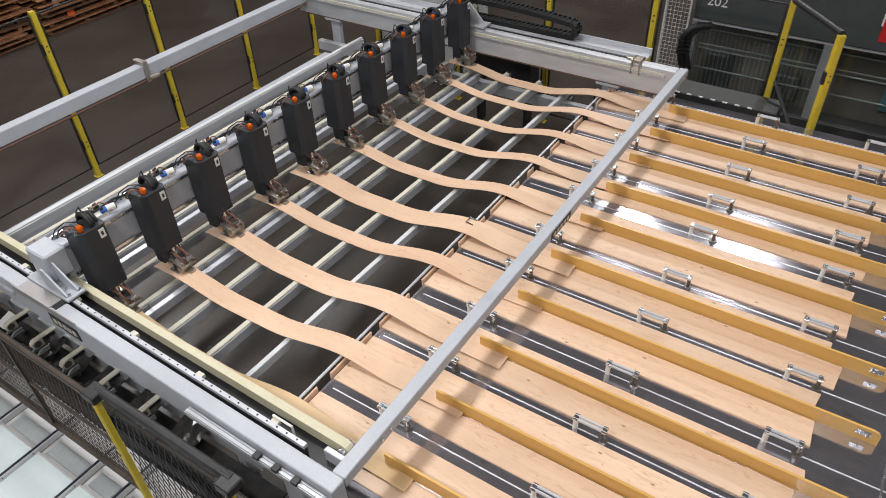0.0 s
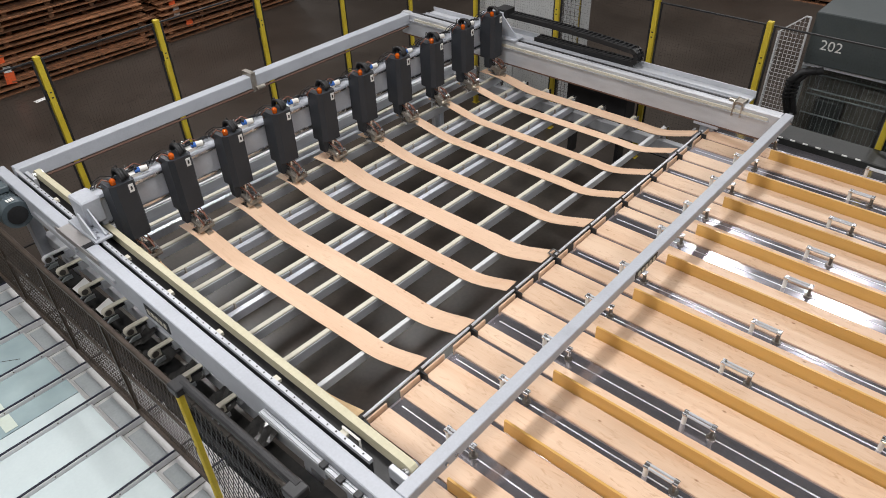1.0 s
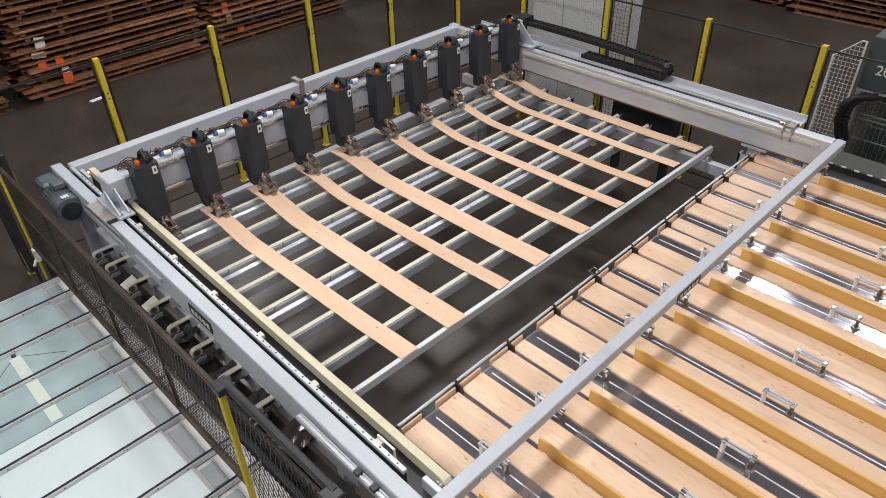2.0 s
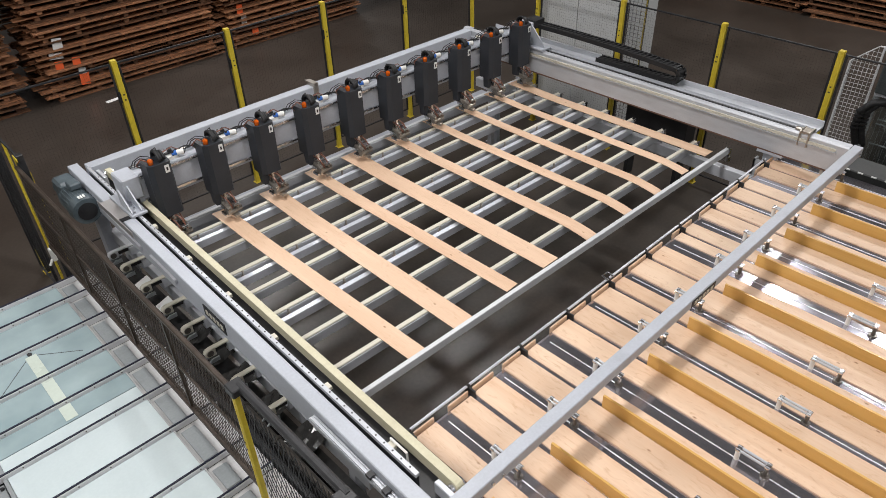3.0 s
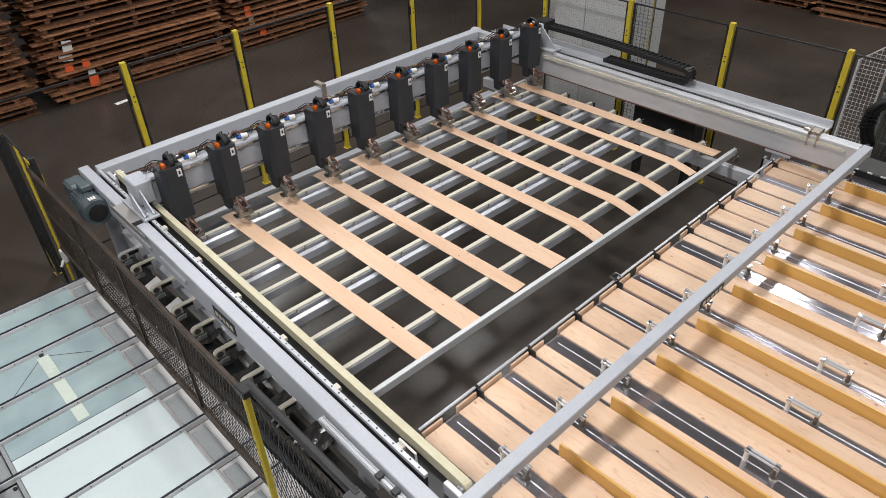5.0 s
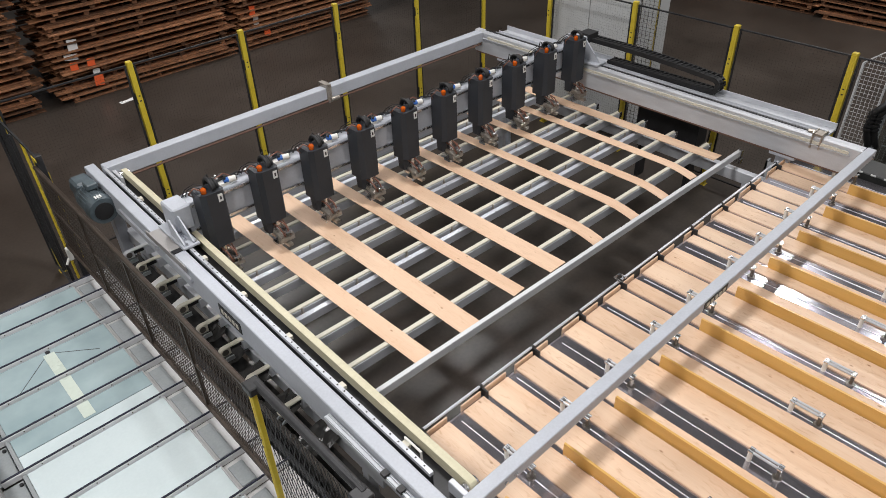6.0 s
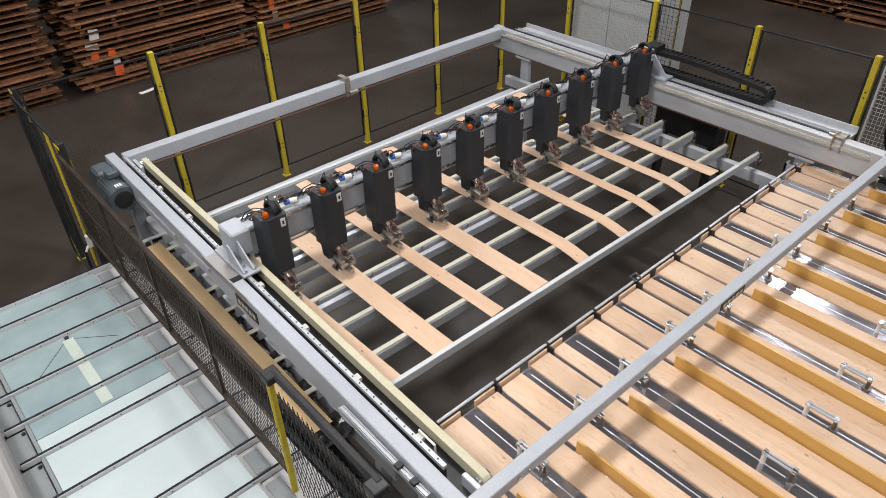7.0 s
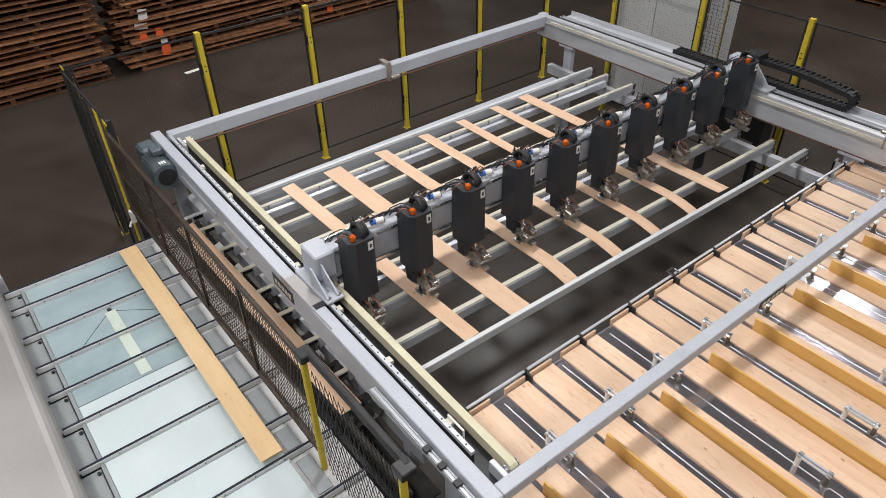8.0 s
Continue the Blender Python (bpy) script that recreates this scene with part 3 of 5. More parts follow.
def head_parts(gantry):
    """One gripper head, built once, then placed along the beam."""
    cov = NB()
    prism(cov, [(-0.10, 0.035), (-0.06, 0.0), (0.085, 0.0), (0.105, 0.03), (0.105, 0.185), (-0.10, 0.185)], "z", 1.455, 1.96)
    cover = mesh_of("head_cover", cov, M_HEAD)
    b = NB(); prism(b, [(-0.085, 1.33), (-0.045, 1.33), (-0.02, 1.454), (-0.095, 1.454)], "y", 0.05, 0.13); slide = mesh_of("slide", b, M_HEAD)
    b = NB(); box(b, 0.035, 0.075, -0.004, 0.0, 1.865, 1.935); label = mesh_of("label_plate", b, M_PAPER)
    b = NB(); box(b, 0.047, 0.062, -0.006, -0.004, 1.885, 1.915); mark = mesh_of("label_mark", b, M_BLACK)
    b = NB(); rod(b, (-0.05, 0.05, 1.96), (-0.05, 0.05, 1.985), 0.022, 14); ball(b, (-0.05, 0.05, 1.988), 0.025); orange = mesh_of("orange_cap", b, M_ORANGE, True)
    b = NB()
    for r, dx in ((0.066, 0.02), (0.054, 0.05), (0.074, 0.0)):
        tube(b, [(0.02 + dx, 0.04 + 0.01 + r * math.cos(a) + 0.05, 1.97 + r * 0.95 * math.sin(a)) for a in [k * 0.35 for k in range(10)]], 0.014, 7)
    loop = mesh_of("hose_loop", b, M_RUBBER, True)
    b = NB()
    tube(b, [(-0.05, 0.07, 1.97), (-0.07, 0.09, 2.005), (-0.105, 0.12, 2.01), (-0.13, 0.17, 1.975), (-0.14, 0.22, 1.90)], 0.005)
    tube(b, [(0.0, 0.10, 1.96), (-0.03, 0.12, 2.0), (-0.08, 0.16, 2.01), (-0.13, 0.22, 1.96), (-0.16, 0.26, 1.88)], 0.004)
    wire = mesh_of("cable", b, M_RUBBER, True)
    b = NB(); tube(b, [(-0.06, 0.06, 1.98), (-0.11, 0.08, 2.02), (-0.15, 0.12, 1.96), (-0.10, 0.16, 1.90)], 0.006); wire2 = mesh_of("copper_cable", b, M_COPPER, True)
    b = NB(); box(b, -0.03, 0.02, 0.05, 0.12, 1.26, 1.44); rod(b, (0.0, 0.02, 1.24), (0.0, 0.02, 1.46), 0.018, 10); box(b, -0.06, 0.05, -0.03, 0.06, 1.225, 1.25)
    ram = mesh_of("lift_rod", b, M_CHROME)
    b = NB()
    box(b, -0.05, -0.015, -0.16, 0.06, 1.235, 1.285, 0.006); box(b, 0.02, 0.055, -0.17, 0.05, 1.235, 1.28, 0.006); box(b, -0.05, 0.055, -0.12, -0.08, 1.20, 1.24, 0.004)
    rod(b, (-0.07, -0.15, 1.225), (0.075, -0.15, 1.225), 0.025, 12); box(b, -0.02, 0.03, -0.21, -0.10, 1.17, 1.20, 0.004); rod(b, (-0.055, -0.02, 1.29), (-0.055, -0.18, 1.26), 0.014, 8); rod(b, (0.06, 0.0, 1.30), (0.06, -0.18, 1.26), 0.014, 8)
    bmesh.ops.translate(b, verts=b.verts[:], vec=(0.02, 0.10, 0.05))
    grip = mesh_of("gripper", b, M_BRASS)
    b = NB()
    tube(b, [(-0.03, 0.04, 1.43), (-0.05, -0.05, 1.37), (-0.03, -0.12, 1.34), (-0.02, -0.18, 1.27)], 0.007)
    tube(b, [(0.0, 0.04, 1.43), (0.0, -0.06, 1.39), (0.02, -0.14, 1.36), (0.03, -0.19, 1.28)], 0.007)
    tube(b, [(0.03, 0.05, 1.42), (0.05, -0.04, 1.36), (0.05, -0.10, 1.32), (0.04, -0.16, 1.26)], 0.006)
    bmesh.ops.translate(b, verts=b.verts[:], vec=(0.02, 0.10, 0.05))
    hose = mesh_of("gripper_hose", b, M_COPPER, True)
    b = NB(); box(b, -0.015, 0.05, -0.19, -0.06, 1.285, 1.315, 0.005); bmesh.ops.translate(b, verts=b.verts[:], vec=(0.02, 0.10, 0.05)); cap = mesh_of("gripper_cap", b, M_CHROME)
    for k in range(10):
        at = pose(HEAD0 + k * HEAD_PITCH + (0.03 if k == 0 else 0.01 if k == 1 else 0.0), 0, 0)
        c = part("head_cover", cover, None, gantry, "charcoal grey sheet-metal head cover", at=at)
        for nm, me, lab in (("label_plate", label, "small white label"), ("label_mark", mark, ""), ("slide", slide, "tapered charcoal slide"), ("orange_cap", orange, "round orange cap"), ("hose_loop", loop, "black hose loops"), ("cable", wire, "thin black cables"),
                            ("copper_cable", wire2, "thin red-brown cable"), ("lift_rod", ram, "bright lifting rods"), ("gripper", grip, "dull metal gripper jaws"), ("gripper_hose", hose, "brown pneumatic hoses"), ("gripper_cap", cap, "")):
            part(nm, me, None, c, lab)


def gantry_beam():
    g = thing("gantry", pose(0, 2.35, 0), "travelling gantry beam with ten charcoal gripper heads", "gantry")
    b = NB(); box(b, 0.16, W - 0.12, 0.205, 0.36, 1.54, 1.84, 0.006)
    beam = part("beam", b, M_PAINT, g, "light grey box beam")
    for z in (1.575, 1.80):
        b = NB(); box(b, 0.2, W - 0.16, 0.188, 0.205, z, z + 0.022); part("guide_rail", b, M_CHROME, g, "bright guide rail")
    for k in range(9):
        x = HEAD0 + HEAD_PITCH * (k + 0.5)
        b = NB(); box(b, x - 0.10, x + 0.11, 0.196, 0.205, 1.61, 1.79); part("front_plate", b, M_PAINT, g)
        b = NB(); box(b, x - 0.10, x + 0.02, 0.23, 0.30, 1.84, 1.87); rod(b, (x + 0.02, 0.24, 1.885), (x + 0.08, 0.225, 1.883), 0.025, 14)
        v = part("valve", b, M_WHITE, g, "white and blue pneumatic valve")
        b = NB(); rod(b, (x + 0.08, 0.225, 1.883), (x + 0.086, 0.2235, 1.883), 0.021, 12); part("coupling", b, M_BLACK, v)
        b = NB(); rod(b, (x - 0.012, 0.24, 1.87), (x - 0.012, 0.24, 1.915), 0.012, 8); part("stud", b, M_BLACK, v)
        b = NB(); rod(b, (x - 0.02, 0.25, 1.888), (x + 0.02, 0.24, 1.885), 0.0225, 10); part("blue_fitting", b, M_BLUE, v)
        b = NB(); tube(b, [(x - 0.22, 0.27, 1.86), (x - 0.15, 0.27, 1.90), (x - 0.05, 0.29, 1.88), (x + 0.12, 0.28, 1.90), (x + 0.25, 0.28, 1.86)], 0.008); part("cable", b, M_RUBBER, g)
        for q, m in ((0.0, M_RUBBER), (0.06, M_CHROME), (0.11, M_RUBBER)):
            b = NB(); box(b, x - 0.13 + q, x - 0.10 + q, 0.30, 0.345, 1.84, 1.885 + 0.2 * q, 0.004); rod(b, (x - 0.115 + q, 0.32, 1.88), (x - 0.115 + q, 0.32, 1.92), 0.008, 8); part("fitting", b, m, g)
        b = NB(); tube(b, [(x - 0.115, 0.32, 1.91), (x - 0.13, 0.30, 1.97), (x - 0.18, 0.24, 1.99), (x - 0.23, 0.17, 1.96)], 0.005); part("cable", b, M_RUBBER, g)
        b = NB(); tube(b, [(x - 0.2, 0.24, 1.85), (x - 0.1, 0.25, 1.93), (x, 0.27, 1.94), (x + 0.1, 0.25, 1.86)], 0.005); part("cable", b, M_COPPER, g)
    b = NB(); tube(b, [(0.2, 0.31, 1.86), (1.6, 0.32, 1.862), (3.3, 0.31, 1.86), (W - 0.2, 0.32, 1.86)], 0.014); part("conduit", b, M_CHROME, g)
    # left carriage: foot plate, housing, triangular ribs
    b = NB(); box(b, -0.02, 0.12, -0.05, 0.42, 1.604, 1.628, 0.005); foot = part("carriage", b, M_PAINT, g, "light grey carriage plate")
    b = NB(); box(b, 0.045, 0.205, 0.175, 0.40, 1.630, 1.848, 0.012); part("housing", b, M_PAINT, foot)
    for x in (-0.005, 0.075):
        b = NB(); prism(b, [(-0.03, 1.628), (0.20, 1.628), (0.20, 1.765), (0.185, 1.785), (0.155, 1.785), (0.135, 1.765), (-0.03, 1.642)], "x", x, x + 0.012); part("rib", b, M_PAINT, foot)
    for x, y in ((0.02, -0.025), (0.10, -0.025), (0.045, 0.05), (0.045, 0.12)):
        b = NB(); rod(b, (x, y, 1.628), (x, y, 1.644), 0.010, 8); part("bolt", b, M_CHROME, foot)
    b = NB(); box(b, -0.112, -0.022, 0.02, 0.40, 1.604, 1.611); box(b, -0.118, -0.112, -0.26, 0.46, 1.555, 1.611); part("side_cover", b, M_BRUSH, foot, "greenish grey bare cover plate over the beam")
    b = NB(); box(b, -0.10, -0.025, -0.03, 0.02, 1.603, 1.609); part("wiper", b, M_BLACK, foot, "black wiper at the plate's edge")
    # right carriage
    b = NB(); box(b, 5.27, 5.44, -0.12, 0.45, 1.604, 1.63, 0.004); foot = part("carriage", b, M_PAINT, g, "light grey carriage plate")
    b = NB(); prism(b, [(-0.10, 1.63), (0.16, 1.63), (0.16, 1.90)], "x", 5.34, 5.356); part("rib", b, M_PAINT, foot)
    b = NB(); box(b, 5.265, 5.42, 0.16, 0.40, 1.63, 1.88, 0.01); part("housing", b, M_PAINT, foot)
    head_parts(g)
    b = NB(); box(b, 5.42, 5.60, 0.14, 0.30, 1.80, 1.90); part("chain_bracket", b, M_BLACK, g)
    return g


CHAIN_N, CHAIN_STEP, CHAIN_R, CHAIN_END = 56, 0.058, 0.075, 3.0


def cable_chain():
    c = thing("cable_chain", pose(0, 0, 0), "black plastic cable drag chain looping back on its tray", "cable chain")
    b = NB(); box(b, 5.475, 5.487, -0.029, 0.029, -0.026, 0.026); box(b, 5.603, 5.615, -0.029, 0.029, -0.026, 0.026); box(b, 5.487, 5.603, -0.009, 0.009, 0.018, 0.026); box(b, 5.487, 5.603, -0.009, 0.009, -0.026, -0.018); box(b, 5.50, 5.59, -0.029, 0.029, -0.012, 0.008)
    link = mesh_of("chain_link", b, M_RUBBER)
    return [part("chain_link", link, None, c) for _ in range(CHAIN_N)]


def chain_pose(s, gy):
    """Where the link stands at s metres from the gantry's end, for the gantry at gy."""
    yb = (gy + 0.22) / 2
    up = gy + 0.16 - yb
    zt, zl = 1.60 + 2 * CHAIN_R + 0.02, 1.62
    if s <= up:
        return pose(0, gy + 0.16 - s, zt + 0.05 * (1 - s / up) + 0.02 * math.sin(s / up * math.pi), 0)
    a = (s - up) / CHAIN_R
    if a < math.pi:
        return pose(0, yb - CHAIN_R * math.sin(a), (zt + zl) / 2 + CHAIN_R * math.cos(a), math.degrees(a))
    return pose(0, yb + (s - up - math.pi * CHAIN_R), zl, 180)


def infeed_table():
    """Steel table with ten stations of boards in pairs, ochre fences between them, and handle bars in the gaps."""
    t = thing("infeed_table", pose(0, 0, 0), "polished steel sorting table beside the gantry", "table")
    b = NB(); box(b, 0.08, 5.53, -3.4, 0.66, BOARD_Z - 0.06, SHEET_Z, 0.003); part("top_sheet", b, M_STEEL, t, "scratched polished steel sheet")
    for x in (0.2, 2.8, 5.4):
        for y in (-3.2, -1.3, 0.5):
            b = NB(); box(b, x - 0.05, x + 0.05, y - 0.05, y + 0.05, 0, BOARD_Z - 0.14); part("leg", b, M_PAINT, t)
    b = NB()
    for y in (-3.2, -1.3, 0.5):
        box(b, 0.12, 5.55, y - 0.04, y + 0.04, BOARD_Z - 0.14, BOARD_Z - 0.06)
    part("subframe", b, M_PAINT, t)
    for y in (-2.45, -2.95):
        b = NB(); box(b, 0.1, 5.52, y - 0.006, y + 0.006, SHEET_Z, SHEET_Z + 0.006); part("seam_strip", b, M_CHROME, t)
    b = NB(); rod(b, (0.30, 0.69, BOARD_Z + 0.045), (5.20, 0.69, BOARD_Z + 0.045), 0.009, 10); part("stop_pipe", b, M_BRIGHT, t, "bright steel pipe along the table edge")
    b = NB(); rod(b, (0.30, 0.715, BOARD_Z + 0.015), (5.20, 0.715, BOARD_Z + 0.015), 0.007, 10); part("stop_pipe", b, M_BRIGHT, t)
    b = NB(); tube(b, [(2.44, 0.665, BOARD_Z + 0.06), (2.44, 0.73, BOARD_Z + 0.07), (2.51, 0.73, BOARD_Z + 0.07), (2.51, 0.665, BOARD_Z + 0.06)], 0.009); part("pipe_hook", b, M_CHROME, t, "small bent steel hook on the pipe")
    rnd = random.Random(7)
    gaps = [(0.04, 0.12), (0.585, 0.12), (1.13, 0.09), (1.625, 0.175), (2.185, 0.09), (2.69, 0.10), (3.32, 0.175), (3.80, 0.13), (4.34, 0.10), (4.88, 0.14), (5.385, 0.08)]
    for k in range(10):
        xs = SLOT0 + k * PITCH
        gx = gaps[k + 1][0]
        # seam line of the sheet in the gap
        b = NB(); box(b, gx - 0.0035, gx + 0.0035, -3.35, 0.6, SHEET_Z, SHEET_Z + 0.0035); part("seam_strip", b, M_BRIGHT, t)
        # clamps on the pipe
        b = NB(); box(b, xs - 0.007, xs + 0.007, 0.62, 0.71, BOARD_Z - 0.03, BOARD_Z + 0.04, 0.002); rod(b, (xs - 0.011, 0.69, BOARD_Z + 0.045), (xs + 0.011, 0.69, BOARD_Z + 0.045), 0.013, 10); part("pipe_clamp", b, M_BLACK, t)
        # ochre fence board
        f = thing("fence_board", pose(xs, 0, 0), "ochre upright fence board with a rounded end", "fence board", "ochre fence boards on the table")
        b = NB(); z0, z1 = SHEET_Z, BOARD_Z + 0.092
        prism(b, [(-0.03, z0), (-0.03, z1), (-2.345, z1), (-2.37, z1 - 0.008), (-2.385, z1 - 0.03), (-2.385, z0)], "x", -0.008, 0.008)
        part("board", b, M_OCHRE, f)
        b = NB(); box(b, -0.0115, -0.008, -2.335, -2.26, z0 + 0.045, z0 + 0.085); rod(b, (-0.0115, -2.297, z0 + 0.065), (-0.018, -2.297, z0 + 0.065), 0.012, 8)
        part("end_plate", b, M_CHROME, f, "small steel plate with a bolt")
        # boards lying on each side
        for sx in (-1, 1):
            w = (gaps[k + 1][0] - gaps[k + 1][1] / 2 - xs if sx > 0 else xs - gaps[k][0] - gaps[k][1] / 2) - 0.018 + rnd.uniform(-0.008, 0.008)
            if k == 0 and sx < 0:
                w = 0.17
            y1, y0 = 0.656 - rnd.uniform(0, 0.012), -2.02 - rnd.uniform(0, 0.10)
            b = NB(); xl = xs + 0.02 if sx > 0 else xs - 0.02 - w; box(b, xl, xl + w - 0.004, 0.662, 0.674, SHEET_Z - 0.03, BOARD_Z + 0.030, 0.002); part("stop_board", b, M_BOARD, t)
            b = NB(); th = 0.011 + rnd.uniform(-0.003, 0.004)
            xa, xb = (0.018, 0.018 + w) if sx > 0 else (-0.018 - w, -0.018)
            dx = rnd.uniform(-0.006, 0.006)
            pts = [(xa, y1), (xb, y1), (xb + dx, y0), (xa + dx, y0 + rnd.uniform(-0.03, 0.03))]
            prism(b, pts, "z", SHEET_Z - BOARD_Z, SHEET_Z - BOARD_Z + th)
            bmesh.ops.bevel(b, geom=b.edges[:], offset=0.0015, segments=1, affect="EDGES")
            solid("wood_board", b, M_BOARD, "pale knotty softwood board lying on the steel table", "board", "boards on the table", at=pose(xs, 0, BOARD_Z, 0, 0, 0))
        # handle bars in the gap
        for y0, y1 in ((0.20, 0.0), (-0.85, -1.03), (-1.83, -2.01)):
            h = thing("handle_bar", pose(gx, (y0 + y1) / 2, SHEET_Z), "U-shaped handle bar with a white and a dark post", "handle", "handle bars in the table gaps")
            hl = (y0 - y1) / 2
            b = NB(); rod(b, (0, hl, 0), (0, hl, 0.088), 0.016, 14); part("post", b, M_WHITE, h, "white plastic post")
            b = NB(); rod(b, (0, -hl, 0), (0, -hl, 0.088), 0.014, 14); rod(b, (0, -hl, 0.0), (0, -hl, 0.012), 0.03, 12); part("post", b, M_DARKSTEEL, h, "dark steel post")
            for dx in (-0.014, 0.014):
                b = NB(); rod(b, (dx, hl + 0.015, 0.094), (dx, -hl - 0.015, 0.094), 0.009, 10); part("bar", b, M_ALU, h)
            for yy in (hl, -hl):
                b = NB(); box(b, -0.026, 0.026, yy - 0.016, yy + 0.016, 0.086, 0.102, 0.003); part("clamp", b, M_CHROME, h)


def fence_post(fence, x, y, turn=0.0, h=POST_H, dark=False, hw=0.03):
    b = NB(); box(b, -hw, hw, -hw, hw, 0.006, h, 0.004); box(b, -hw * 0.4, hw * 0.4, -hw - 0.003, -hw, 0.02, h - 0.02)
    p = part("post", b, M_BLACK if dark else M_YELLOW, fence, "black square steel post" if dark else "yellow square steel post", at=pose(x, y, 0, 0, 0, turn))
    if dark:
        b = NB(); prism(b, [(-0.03, 0.01), (-0.17, 0.01), (-0.03, 0.34)], "x", -0.034, -0.031); part("foot_gusset", b, M_YELLOW, p, "yellow triangular foot")
        b = NB(); prism(b, [(0.03, h - 0.16), (0.03, h), (-0.09, h), (-0.09, h - 0.025), (0.0, h - 0.03)], "x", -0.037, -0.031); part("head_bracket", b, M_YELLOW, p, "yellow triangular bracket")
        # the highlight along the post's edge, built as a thin yellow strip
        b = NB(); box(b, 0.0305, 0.0345, -0.028, -0.016, 0.36, h - 0.17); part("edge_strip", b, M_YELLOW, p, "thin yellow strip drawn for the highlight on the post's edge")
    b = NB(); box(b, -0.045, 0.045, -0.045, 0.045, 0, 0.006); part("base_plate", b, M_YELLOW, p)
    for z in (h * 0.22, h * 0.80):
        for dz in (-0.03, 0.03):
            b = NB(); box(b, -hw * 0.33, hw * 0.33, -hw - 0.0045, -hw, z + dz - 0.007, z + dz + 0.007); part("slot", b, M_BLACK, p)
        b = NB(); box(b, -hw - 0.02, -hw, -hw * 0.66, hw * 0.66, z - 0.06, z + 0.06); part("bracket", b, M_BLACK, p)
    return p


def wire_mesh(b, u, v0, v1, w0, w1, axis, step, r):
    """Crossed thin wires in an upright plane; axis is the direction that it runs along."""
    def q(a0, a1, c0, c1):
        if axis == "x":
            box(b, a0, a1, u - r, u + r, c0, c1)
        else:
            box(b, u - r, u + r, a0, a1, c0, c1)
    n = int((v1 - v0) / step)
    for i in range(1, n):
        a = v0 + (v1 - v0) * i / n
        q(a - r, a + r, w0, w1)
    n = int((w1 - w0) / step)
    for i in range(1, n):
        c = w0 + (w1 - w0) * i / n
        q(v0, v1, c - r, c + r)


def slanted_mesh(b, u, v0, v1, w0, w1, step, r, lean=0.34):
    """Expanded metal in the plane x = u: thin strands that cross on the slant, in diamonds taller than wide."""
    for sgn in (1, -1):
        k = v0 - (w1 - w0) * lean if sgn > 0 else v0
        end = v1 if sgn > 0 else v1 + (w1 - w0) * lean
        while k < end:
            pts = []
            for w in (w0, w1):
                pts.append((k + sgn * lean * (w - w0), w))
            (ya, za), (yb, zb) = pts
            ts = sorted([(v0 - ya) / (yb - ya), (v1 - ya) / (yb - ya)])
            t0, t1 = max(0.0, ts[0]), min(1.0, ts[1])
            if t1 - t0 > 0.01:
                p0 = Vector((u + 0.0008 * sgn, ya + (yb - ya) * t0, za + (zb - za) * t0))
                p1 = Vector((u + 0.0008 * sgn, ya + (yb - ya) * t1, za + (zb - za) * t1))
                rod(b, p0, p1, r, 4)
            k += step


def fence_panel(fence, axis, u, v0, v1, w0=0.14, w1=2.06, step=0.036, r=0.00036):
    b = NB()
    for c in (w0, w1):
        (box(b, v0, v1, u - 0.01, u + 0.01, c - 0.008, c + 0.008) if axis == "x" else box(b, u - 0.01, u + 0.01, v0, v1, c - 0.008, c + 0.008))
    for a in (v0 + 0.012, v1 - 0.012):
        (box(b, a - 0.010, a + 0.010, u - 0.009, u + 0.009, w0, w1) if axis == "x" else box(b, u - 0.009, u + 0.009, a - 0.010, a + 0.010, w0, w1))
    p = part("panel_frame", b, M_BLACK, fence, "black mesh panel frame")
    b = NB(); wire_mesh(b, u, v0, v1, w0, w1, axis, step, r)
    tagged(part("wire_mesh", b, M_WIRE, p, "thin black wire grid"), kind="stuff")


